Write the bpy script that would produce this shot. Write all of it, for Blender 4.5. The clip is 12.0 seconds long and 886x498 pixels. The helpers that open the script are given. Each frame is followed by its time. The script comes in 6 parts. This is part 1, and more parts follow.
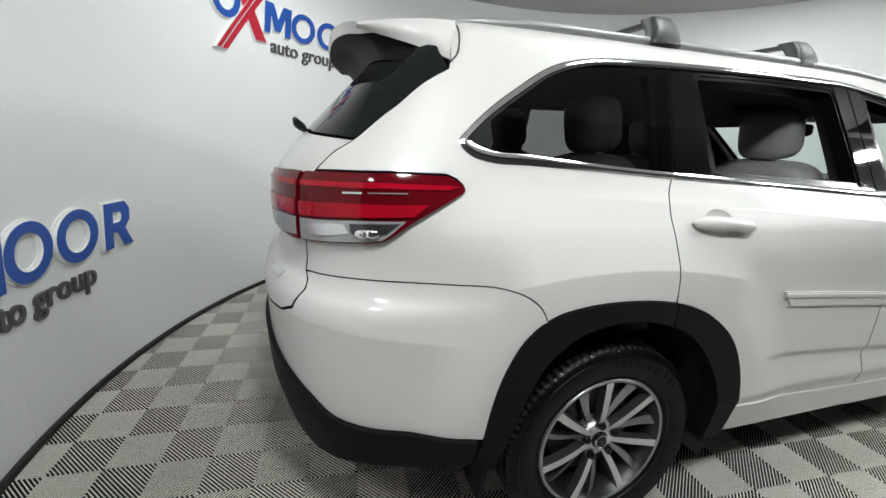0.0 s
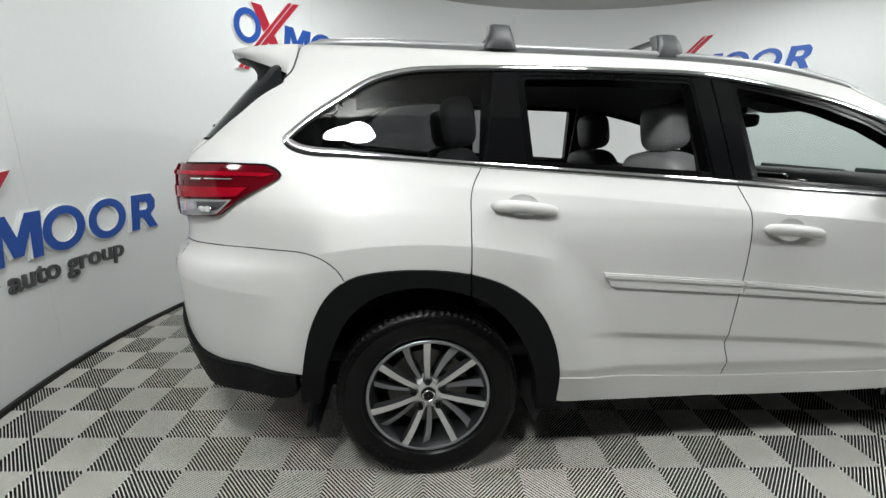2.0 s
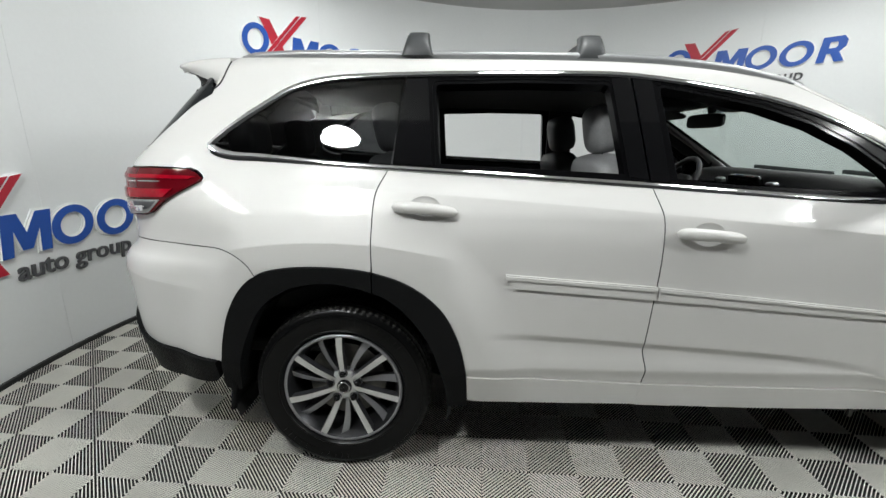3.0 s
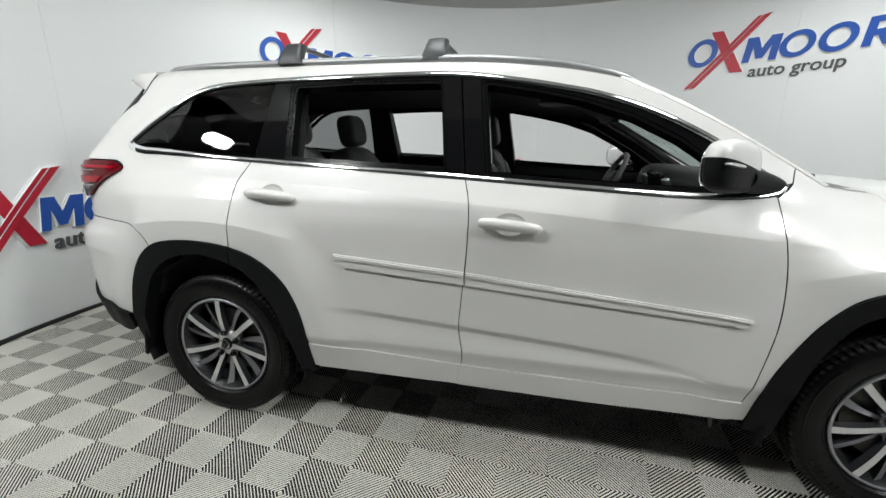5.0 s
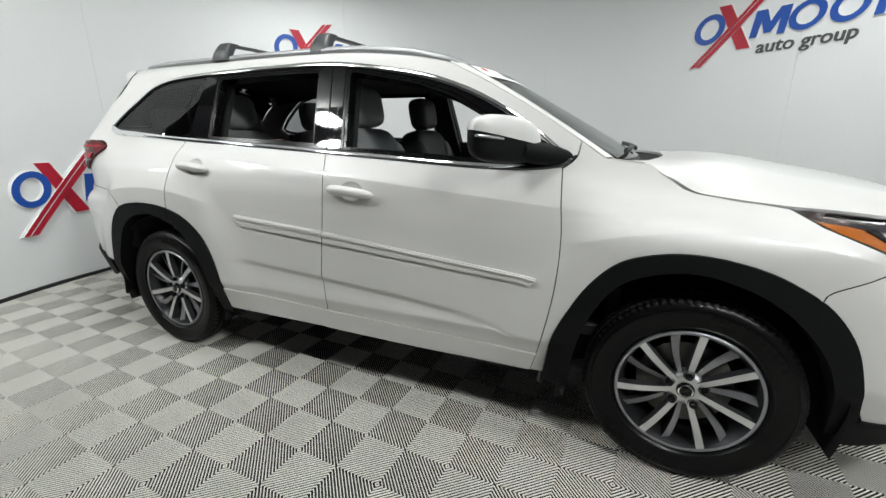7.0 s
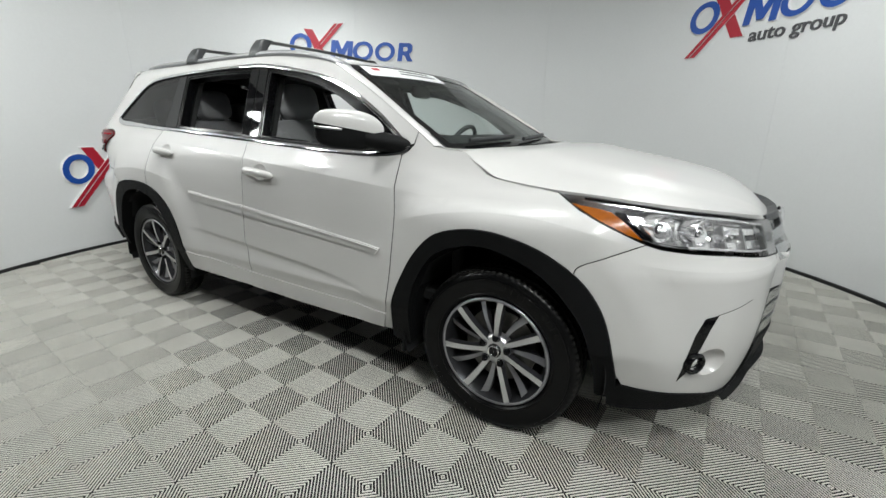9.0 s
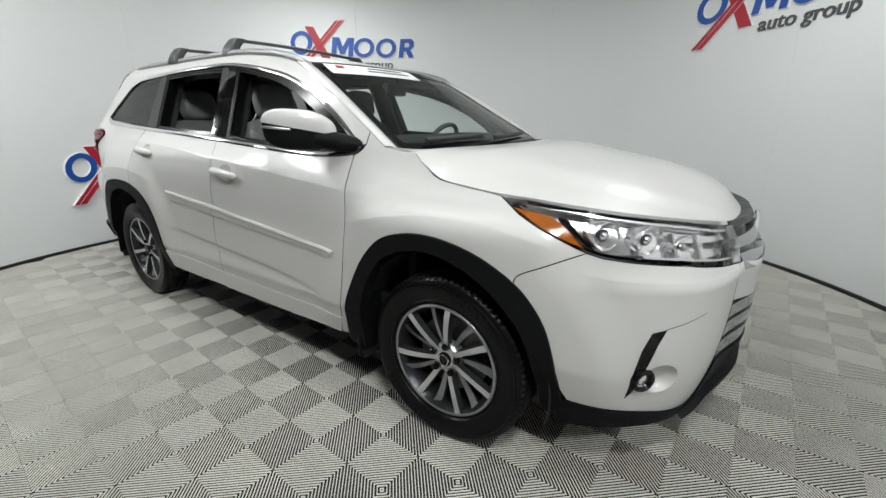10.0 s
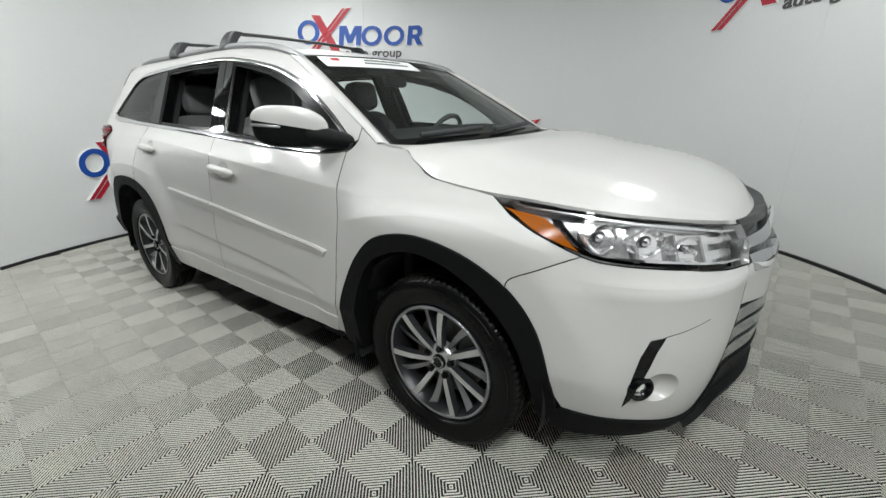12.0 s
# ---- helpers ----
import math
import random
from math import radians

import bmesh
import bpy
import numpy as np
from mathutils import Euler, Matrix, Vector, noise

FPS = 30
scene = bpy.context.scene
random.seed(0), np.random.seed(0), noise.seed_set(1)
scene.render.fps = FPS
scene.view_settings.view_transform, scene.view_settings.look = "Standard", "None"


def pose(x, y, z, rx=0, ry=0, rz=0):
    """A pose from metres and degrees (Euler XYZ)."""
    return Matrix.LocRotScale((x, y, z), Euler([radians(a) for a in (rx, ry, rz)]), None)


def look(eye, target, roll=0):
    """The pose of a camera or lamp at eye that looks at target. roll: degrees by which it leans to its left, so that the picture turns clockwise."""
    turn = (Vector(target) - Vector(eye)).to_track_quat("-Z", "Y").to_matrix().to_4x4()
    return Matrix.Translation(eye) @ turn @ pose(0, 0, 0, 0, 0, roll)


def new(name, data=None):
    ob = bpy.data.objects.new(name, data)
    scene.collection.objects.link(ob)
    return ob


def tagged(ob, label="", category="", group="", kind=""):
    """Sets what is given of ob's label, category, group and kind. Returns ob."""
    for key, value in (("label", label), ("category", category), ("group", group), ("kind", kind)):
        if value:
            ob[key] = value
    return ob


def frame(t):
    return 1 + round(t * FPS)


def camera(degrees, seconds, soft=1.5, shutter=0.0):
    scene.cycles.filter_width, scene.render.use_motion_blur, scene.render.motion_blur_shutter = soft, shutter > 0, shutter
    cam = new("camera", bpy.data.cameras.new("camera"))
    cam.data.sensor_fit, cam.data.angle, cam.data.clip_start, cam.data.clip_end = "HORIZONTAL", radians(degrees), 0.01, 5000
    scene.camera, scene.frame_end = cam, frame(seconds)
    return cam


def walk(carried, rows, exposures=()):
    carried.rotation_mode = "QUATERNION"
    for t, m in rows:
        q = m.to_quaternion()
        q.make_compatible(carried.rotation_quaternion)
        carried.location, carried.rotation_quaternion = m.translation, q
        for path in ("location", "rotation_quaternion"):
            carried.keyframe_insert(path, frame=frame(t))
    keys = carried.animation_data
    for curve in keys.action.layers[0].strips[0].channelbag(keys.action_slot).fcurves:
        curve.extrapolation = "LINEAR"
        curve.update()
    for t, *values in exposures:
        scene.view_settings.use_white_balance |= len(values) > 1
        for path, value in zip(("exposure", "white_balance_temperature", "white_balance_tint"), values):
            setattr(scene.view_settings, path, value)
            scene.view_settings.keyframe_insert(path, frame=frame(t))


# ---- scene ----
cam = camera(94.2, 12.0)
PATH = [
    (0, (-2.31, -1.835, 1.331), (-1.741, 0.017, 0.836), 2.3),
    (0.5, (-2.171, -2.03, 1.326), (-1.681, -0.156, 0.829), 2.3),
    (1, (-1.967, -2.118, 1.337), (-1.569, -0.222, 0.839), 2.0),
    (1.5, (-1.689, -2.177, 1.347), (-1.398, -0.262, 0.851), 1.4),
    (2, (-1.491, -2.284, 1.33), (-1.318, -0.353, 0.838), 1.0),
    (2.5, (-1.258, -2.382, 1.336), (-1.206, -0.443, 0.851), 0.7),
    (3, (-0.958, -2.357, 1.339), (-1.013, -0.416, 0.858), 0.5),
    (3.2, (-0.852, -2.369, 1.335), (-0.945, -0.432, 0.858), 0.3),
    (4.8, (-0.005, -2.412, 1.32), (-0.421, -0.515, 0.845), 0.2),
    (5, (0.079, -2.417, 1.322), (-0.371, -0.528, 0.841), 0.3),
    (5.5, (0.33, -2.47, 1.301), (-0.211, -0.606, 0.816), -0.0),
    (6, (0.588, -2.417, 1.304), (-0.036, -0.583, 0.808), -0.3),
    (6.5, (0.854, -2.362, 1.308), (0.156, -0.558, 0.798), -0.3),
    (7, (1.084, -2.402, 1.276), (0.32, -0.632, 0.747), -0.1),
    (7.2, (1.197, -2.395, 1.267), (0.396, -0.641, 0.741), -0.1),
    (8.8, (1.952, -2.294, 1.27), (0.968, -0.647, 0.707), 0.2),
    (9, (2.02, -2.261, 1.277), (1.007, -0.633, 0.709), 0.2),
    (9.5, (2.147, -2.138, 1.288), (1.089, -0.542, 0.711), 0.0),
    (10, (2.226, -2.039, 1.291), (1.133, -0.47, 0.705), -0.2),
    (10.5, (2.259, -1.981, 1.293), (1.139, -0.435, 0.697), -0.5),
    (11, (2.264, -1.956, 1.302), (1.13, -0.425, 0.694), -0.7),
    (11.5, (2.262, -1.939, 1.31), (1.119, -0.42, 0.687), -1.1),
    (12, (2.262, -1.934, 1.32), (1.115, -0.426, 0.678), -1.2),
]
walk(cam, [(t, look(eye, target, roll)) for t, eye, target, roll in PATH], [(0.0, 0.19), (2.5, 0.21), (7.0, 0.18), (9.2, 0.05), (12.0, 0.02)])

# ---- where the lamps stand ----
# the last one, at x 4.08, is unseen and added to brighten the car's front
LAMPS = [(-2.02, -2.31, 3.0, 1), (-3.48, -2.40, 3.0, 0), (-5.30, -2.45, 3.0, 0), (2.62, -2.27, 3.0, 1), (4.08, -2.40, 3.0, 1)]      # place; whether it burns brightly
# unseen fill, added overhead to brighten walls, floor and car
CEILING_FILL = [(-0.5, -0.85), (1.1, -0.85), (-1.9, 1.5), (2.1, 1.5)]
# ---- light ----
world = bpy.data.worlds.new("world")
scene.world = world
world.use_nodes = True
world.node_tree.nodes["Background"].inputs[0].default_value = (0.5, 0.52, 0.55, 1)
world.node_tree.nodes["Background"].inputs[1].default_value = 0.02


# ---- materials ----
def mat(name, color, rough=0.5, metal=0.0, coat=0.0, grain=0.0, grain_size=60.0, stain=0.0, stain_size=2.0, bump=0.0, bump_size=200.0,
        trans=0.0, ior=1.45, spec=0.5, emit=0.0, sheen=0.0, vary=0.0, coat_rough=0.03):
    """A principled material with variation of the colour at two scales, fine relief and, if asked, a change from piece to piece."""
    m = bpy.data.materials.new(name)
    m.use_nodes = True
    nt = m.node_tree
    p = nt.nodes["Principled BSDF"]
    p.inputs["Base Color"].default_value = (*color, 1)
    p.inputs["Roughness"].default_value = rough
    p.inputs["Metallic"].default_value = metal
    p.inputs["Coat Weight"].default_value = coat
    p.inputs["Coat Roughness"].default_value = coat_rough
    p.inputs["Transmission Weight"].default_value = trans
    p.inputs["IOR"].default_value = ior
    p.inputs["Specular IOR Level"].default_value = spec
    p.inputs["Sheen Weight"].default_value = sheen
    if emit:
        p.inputs["Emission Color"].default_value = (*color, 1)
        p.inputs["Emission Strength"].default_value = emit
    co = nt.nodes.new("ShaderNodeTexCoord")
    last = None

    def mult(fac_socket, amount):
        nonlocal last
        mr = nt.nodes.new("ShaderNodeMapRange")
        mr.inputs["From Min"].default_value, mr.inputs["From Max"].default_value = 0.25, 0.75
        mr.inputs["To Min"].default_value, mr.inputs["To Max"].default_value = 1 - amount, 1 + amount
        nt.links.new(fac_socket, mr.inputs["Value"])
        mx = nt.nodes.new("ShaderNodeMix")
        mx.data_type, mx.blend_type = "RGBA", "MULTIPLY"
        mx.inputs["Factor"].default_value = 1
        if last is None:
            mx.inputs[6].default_value = (*color, 1)
        else:
            nt.links.new(last, mx.inputs[6])
        nt.links.new(mr.outputs["Result"], mx.inputs[7])
        last = mx.outputs[2]

    def tex(size, detail=3.0):
        n = nt.nodes.new("ShaderNodeTexNoise")
        n.inputs["Scale"].default_value, n.inputs["Detail"].default_value = size, detail
        nt.links.new(co.outputs["Object"], n.inputs["Vector"])
        return n.outputs["Fac"]
    if grain:
        mult(tex(grain_size), grain)
    if stain:
        mult(tex(stain_size, 4.0), stain)
    if vary:
        info = nt.nodes.new("ShaderNodeObjectInfo")
        mult(info.outputs["Random"], vary)
    if last is not None:
        nt.links.new(last, p.inputs["Base Color"])
    if bump:
        b = nt.nodes.new("ShaderNodeBump")
        b.inputs["Strength"].default_value, b.inputs["Distance"].default_value = bump, 0.002
        nt.links.new(tex(bump_size), b.inputs["Height"])
        nt.links.new(b.outputs["Normal"], p.inputs["Normal"])
    return m


def pane(name, color, ior=1.45, rough=0.012):
    """Thin clear glass: what is behind it, tinted, under a mirror's sheen."""
    m = bpy.data.materials.new(name)
    m.use_nodes = True
    nt = m.node_tree
    nt.nodes.remove(nt.nodes["Principled BSDF"])
    out = nt.nodes["Material Output"]
    through_, gloss, fr, p5, sc, mx = (nt.nodes.new(k) for k in ("ShaderNodeBsdfTransparent", "ShaderNodeBsdfGlossy", "ShaderNodeLayerWeight", "ShaderNodeMath", "ShaderNodeMath", "ShaderNodeMixShader"))
    through_.inputs["Color"].default_value = (*color, 1)
    gloss.inputs["Roughness"].default_value = rough
    fr.inputs["Blend"].default_value = 0.5
    p5.operation, sc.operation = "POWER", "MULTIPLY_ADD"
    p5.inputs[1].default_value = 5.0
    f0 = ((ior - 1) / (ior + 1)) ** 2
    sc.inputs[1].default_value, sc.inputs[2].default_value = 0.85, f0
    nt.links.new(fr.outputs["Facing"], p5.inputs[0])
    nt.links.new(p5.outputs[0], sc.inputs[0])
    nt.links.new(sc.outputs[0], mx.inputs[0])
    nt.links.new(through_.outputs[0], mx.inputs[1])
    nt.links.new(gloss.outputs[0], mx.inputs[2])
    nt.links.new(mx.outputs[0], out.inputs["Surface"])
    return m


PAINT = mat("pearl_white_paint", (0.512, 0.504, 0.493), 0.42, 0.0, 0.7, coat_rough=0.10, grain=0.012, grain_size=900, stain=0.01, stain_size=1.2)
# near-black for turned-in panel edges: the shade in the gaps is in the colour
SEAM = mat("panel_gap_shade", (0.03, 0.03, 0.03), 0.8, grain=0.2)
PLASTIC = mat("black_textured_plastic", (0.006, 0.0062, 0.0065), 0.5, spec=0.09, grain=0.15, grain_size=300, stain=0.15, stain_size=5, bump=0.35, bump_size=900)
GLOSS = mat("gloss_black_trim", (0.004, 0.004, 0.0045), 0.04, spec=0.32, grain=0.1)
FRAME = mat("satin_black_frame", (0.003, 0.003, 0.0034), 0.18, spec=0.10, grain=0.15)
CHROME = mat("chrome", (0.82, 0.82, 0.83), 0.08, 1.0, grain=0.02)
SATIN = mat("satin_silver", (0.55, 0.56, 0.57), 0.28, 1.0, grain=0.03)
RAIL = mat("silver_rail_paint", (0.27, 0.273, 0.28), 0.42, 0.5, grain=0.03)
GRILLE = mat("silver_grille_paint", (0.42, 0.43, 0.44), 0.22, 0.9, coat=0.5, grain=0.03)
RACK = mat("rack_black", (0.03, 0.032, 0.034), 0.42, grain=0.1, bump=0.2, bump_size=700)
TINT = pane("privacy_glass", (0.27, 0.275, 0.28), 1.5)
GLASS = pane("green_tinted_glass", (0.90, 0.95, 0.935), 1.3)
REARGLASS = mat("dark_rear_glass", (0.010, 0.011, 0.012), 0.05, spec=0.08, grain=0.1)
TREAD = mat("grey_tread_rubber", (0.020, 0.0195, 0.018), 0.7, spec=0.2, grain=0.25, grain_size=90, stain=0.3, stain_size=9)
RUBBER = mat("tyre_rubber", (0.003, 0.003, 0.0032), 0.30, spec=0.20, grain=0.2, grain_size=80, stain=0.3, stain_size=7)
MACHINED = mat("machined_alloy", (0.62, 0.62, 0.63), 0.34, 0.8, grain=0.05, grain_size=150)
RIMDARK = mat("dark_grey_alloy", (0.07, 0.07, 0.078), 0.32, 0.7, coat=0.4, grain=0.06)
MIDALLOY = mat("grey_alloy_face", (0.30, 0.30, 0.32), 0.32, 0.75, grain=0.05)
# darker than the rim's alloy: shade behind the spokes is put into this colour
BARREL = mat("shaded_rim_barrel", (0.035, 0.035, 0.038), 0.3, 0.7, grain=0.08)
STEEL = mat("brake_steel", (0.10, 0.097, 0.094), 0.4, 1.0, grain=0.15, stain=0.1)
WELL = mat("wheel_well_liner", (0.006, 0.006, 0.0065), 0.9, grain=0.2, bump=0.3)
REDLENS = mat("red_lamp_lens", (0.27, 0.003, 0.012), 0.08, spec=0.28, coat=0.0, grain=0.06, grain_size=120, stain=0.1, stain_size=12)
REDDARK = mat("dark_red_lamp_lens", (0.085, 0.002, 0.005), 0.08, spec=0.28, coat=0.0, grain=0.06, grain_size=120)
LENS = pane("clear_lamp_lens", (0.97, 0.97, 0.97), 1.25)
AMBER = mat("amber_lens", (0.27, 0.072, 0.003), 0.2, coat=0.1, grain=0.12, grain_size=140)
REFLECTOR = mat("lamp_reflector", (0.90, 0.90, 0.91), 0.15, 0.85, grain=0.03)
CLEARGREY = mat("grey_clear_lens", (0.30, 0.30, 0.30), 0.12, 0.2, spec=0.4, grain=0.10, grain_size=90)
LAMPSILVER = mat("silvered_lamp_trim", (0.72, 0.72, 0.73), 0.20, 0.7, grain=0.03)
TRIM = mat("interior_dark_plastic", (0.009, 0.0093, 0.0096), 0.6, grain=0.12, grain_size=200, bump=0.3, bump_size=600)
# light cloth made dark: the shade under the roof is in its colour
LINER = mat("shaded_headliner_cloth", (0.045, 0.045, 0.046), 0.95, grain=0.1, grain_size=400, bump=0.3, bump_size=900)
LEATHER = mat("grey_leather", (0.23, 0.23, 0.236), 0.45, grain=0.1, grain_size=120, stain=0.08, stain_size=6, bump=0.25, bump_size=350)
LEATHERD = mat("dark_and_shaded_leather", (0.06, 0.06, 0.063), 0.5, grain=0.1, grain_size=120, stain=0.08, stain_size=6, bump=0.25, bump_size=350)
WALL = mat("white_booth_wall_paint", (0.73, 0.74, 0.74), 0.6, grain=0.012, grain_size=40, stain=0.02, stain_size=0.8, bump=0.06, bump_size=120)
CEIL = mat("grey_ceiling_fabric", (0.48, 0.48, 0.47), 0.9, grain=0.02, grain_size=80, stain=0.03, stain_size=0.7)
BLACKWALL = mat("dark_workshop_wall", (0.02, 0.02, 0.021), 0.8, grain=0.2, grain_size=10, stain=0.2)
BASE = mat("black_rubber_skirting", (0.012, 0.012, 0.012), 0.5, grain=0.2, stain=0.2)
TILE = mat("grey_plastic_floor_tile", (0.68, 0.668, 0.612), 0.6, spec=0.15, grain=0.05, grain_size=90, stain=0.10, stain_size=3.0, bump=0.1, bump_size=400, vary=0.04)
# near-black for the grooves: their shade is painted on rib sides and bed
TILEDARK = mat("floor_tile_gap_shade", (0.012, 0.012, 0.012), 0.8, grain=0.2)
SLAB = mat("concrete_slab", (0.10, 0.10, 0.095), 0.9, grain=0.15, grain_size=20, stain=0.2)
BLUE = mat("blue_sign_face", (0.012, 0.075, 0.36), 0.35, grain=0.04, stain=0.04)
RED = mat("red_sign_face", (0.42, 0.012, 0.03), 0.35, grain=0.04, stain=0.04)
GREY = mat("dark_grey_sign_face", (0.075, 0.075, 0.08), 0.4, grain=0.05)
SIGNWHITE = mat("white_sign_edge", (0.8, 0.8, 0.8), 0.4, grain=0.02)
PAPER = mat("white_sticker", (0.78, 0.79, 0.79), 0.5, grain=0.02)
LAMPGLOW = mat("lamp_diffuser", (0.965, 1.0, 0.985), 0.5, emit=162.0)
LAMPDIM = mat("dimmed_lamp_diffuser", (0.965, 1.0, 0.985), 0.5, emit=70.0)
FILLGLOW = mat("ceiling_fill_diffuser", (0.965, 1.0, 0.985), 0.5, emit=27.0)
HOUSING = mat("lamp_housing", (0.03, 0.03, 0.03), 0.5, grain=0.1)


# ---- mesh helpers ----
CY = 0.02      # the car's centre plane


def part(name, data, parent=None, label=""):
    ob = new(name, data)
    if parent is not None:
        ob.parent = parent
    if label:
        ob["label"] = label
    return ob


def mesh_of(name, verts, faces, mats, index=None, smooth=True, normals=None):
    me = bpy.data.meshes.new(name)
    me.from_pydata([tuple(map(float, v)) for v in verts], [], [tuple(int(i) for i in f) for f in faces])
    for m in mats:
        me.materials.append(m)
    if index is not None:
        me.polygons.foreach_set("material_index", np.array(index, dtype=np.int32))
    me.polygons.foreach_set("use_smooth", np.full(len(me.polygons), bool(smooth)))
    me.update()
    if normals is not None:
        me.normals_split_custom_set_from_vertices([tuple(map(float, n)) for n in normals])
    return me


def bm_mesh(name, bm, mats, smooth=False, angle=None):
    bmesh.ops.recalc_face_normals(bm, faces=bm.faces[:])
    me = bpy.data.meshes.new(name)
    bm.to_mesh(me)
    bm.free()
    for m in (mats if isinstance(mats, (list, tuple)) else [mats]):
        me.materials.append(m)
    me.polygons.foreach_set("use_smooth", np.full(len(me.polygons), bool(smooth)))
    if smooth and angle:
        me.set_sharp_from_angle(angle=radians(angle))
    return me


def box_bm(size, at=(0, 0, 0), bevel=0.0, segs=2, bm=None):
    bm = bm or bmesh.new()
    r = bmesh.ops.create_cube(bm, size=1.0, matrix=Matrix.Translation(at) @ Matrix.Diagonal((*size, 1)))
    if bevel:
        es = list({e for v in r["verts"] for e in v.link_edges})
        bmesh.ops.bevel(bm, geom=es, offset=bevel, segments=segs, profile=0.5, affect="EDGES")
    return bm


def lathe(profile, n, axis="y", a0=0.0, a1=2 * math.pi):
    """Verts and faces of a profile of (radius, along) turned round the y axis."""
    full = abs(a1 - a0 - 2 * math.pi) < 1e-6
    m = n if full else n + 1
    verts = [(r * math.cos(a0 + (a1 - a0) * i / n), h, r * math.sin(a0 + (a1 - a0) * i / n)) for i in range(m) for r, h in profile]
    k = len(profile)
    faces = [(i * k + j, ((i + 1) % m) * k + j, ((i + 1) % m) * k + j + 1, i * k + j + 1) for i in range(n) for j in range(k - 1)]
    return verts, faces


def hermite(x, xs, ys):
    """Smooth curve through the points, with no overshoot."""
    x, xs, ys = np.asarray(x, float), np.asarray(xs, float), np.asarray(ys, float)
    h, d = np.diff(xs), np.diff(ys) / np.diff(xs)
    m = np.zeros_like(ys)
    m[0], m[-1] = d[0], d[-1]
    ok = d[:-1] * d[1:] > 0
    w1, w2 = 2 * h[1:] + h[:-1], h[1:] + 2 * h[:-1]
    m[1:-1][ok] = ((w1 + w2)[ok]) / (w1[ok] / d[:-1][ok] + w2[ok] / d[1:][ok])
    i = np.clip(np.searchsorted(xs, x) - 1, 0, len(xs) - 2)
    t = np.clip((x - xs[i]) / h[i], 0, 1)
    return ((2 * t**3 - 3 * t**2 + 1) * ys[i] + (t**3 - 2 * t**2 + t) * h[i] * m[i] + (3 * t**2 - 2 * t**3) * ys[i + 1] + (t**3 - t**2) * h[i] * m[i + 1])


def catmull(x, xs, ys):
    x, xs, ys = np.asarray(x, float), np.asarray(xs, float), np.asarray(ys, float)
    m = np.gradient(ys, xs)
    h = np.diff(xs)
    i = np.clip(np.searchsorted(xs, x) - 1, 0, len(xs) - 2)
    t = np.clip((x - xs[i]) / h[i], 0, 1)
    return ((2 * t**3 - 3 * t**2 + 1) * ys[i] + (t**3 - 2 * t**2 + t) * h[i] * m[i] + (3 * t**2 - 2 * t**3) * ys[i + 1] + (t**3 - t**2) * h[i] * m[i + 1])


def step(x, a, b):
    t = np.clip((np.asarray(x, float) - a) / (b - a), 0, 1)
    return t * t * (3 - 2 * t)


def spline(points, n=8):
    """A smooth line through points (any dimension), n pieces between two of them."""
    p = np.array(points, float)
    d = np.r_[0, np.cumsum(np.maximum(np.sqrt(np.linalg.norm(np.diff(p, axis=0), axis=1)), 1e-6))]
    t = np.concatenate([np.linspace(d[i], d[i + 1], n, endpoint=False) for i in range(len(d) - 1)] + [[d[-1]]])
    return [tuple(q) for q in np.stack([catmull(t, d, p[:, k]) for k in range(p.shape[1])], 1)]


# ---- the car's skin: s runs round the car (along the side s is about x), z is the height ----
CS = [-3.34, -3.05, -2.80, -2.58, -2.36, -2.14, -1.92, -1.70, -1.2, -0.6, 0.0, 0.6, 1.2, 1.6, 1.80, 1.97, 2.12, 2.27, 2.41, 2.55, 2.73, 3.04]
CX = [-2.500, -2.485, -2.435, -2.345, -2.215, -2.060, -1.885, -1.69, -1.2, -0.6, 0.0, 0.6, 1.2, 1.6, 1.798, 1.963, 2.102, 2.214, 2.284, 2.322, 2.378, 2.405]
CW = [0.0, 0.29, 0.525, 0.705, 0.815, 0.868, 0.890, 0.900, 0.905, 0.908, 0.910, 0.908, 0.903, 0.893, 0.876, 0.846, 0.782, 0.684, 0.560, 0.422, 0.250, 0.0]
SZ = [0.10, 0.20, 0.30, 0.34, 0.40, 0.455, 0.50, 0.75, 0.88, 1.00, 1.08, 1.15, 1.22, 1.35, 1.48, 1.60, 1.655, 1.69, 1.705]
SD = [-0.12, -0.055, -0.030, -0.022, -0.016, -0.010, 0.0, -0.002, -0.005, -0.013, -0.030, -0.066, -0.110, -0.1635, -0.218, -0.270, -0.300, -0.345, -0.40]
RZ = [0.10, 0.22, 0.34, 0.45, 0.55, 0.78, 0.87, 0.895, 0.94, 1.00, 1.10, 1.20, 1.28, 1.34, 1.45, 1.55, 1.66, 1.705]
RD = [-0.20, -0.13, -0.07, -0.035, -0.012, 0.0, 0.0, -0.008, -0.045, -0.055, -0.050, -0.050, -0.080, -0.120, -0.180, -0.230, -0.300, -0.36]
FZ = [0.10, 0.20, 0.28, 0.38, 0.50, 0.62, 0.76, 0.795, 0.825, 0.87, 0.90, 0.96, 1.02, 1.10]
FD = [-0.22, -0.12, -0.062, -0.030, -0.008, 0.0, 0.0, -0.001, -0.014, -0.031, -0.041, -0.065, -0.10, -0.17]
WHEEL_X, HUB_Z = 1.395, 0.362


FLARES_AT = ((-1.43, 0.55, 0.630), (1.42, 0.62, 0.603))     # middle, flattening and radius of the edge over each arch


def shoulder_z(s):
    return hermite(s, [-1.9, -1.41, -0.92, -0.27, 0.44, 1.1], [1.205, 1.188, 1.160, 1.115, 1.058, 1.0])


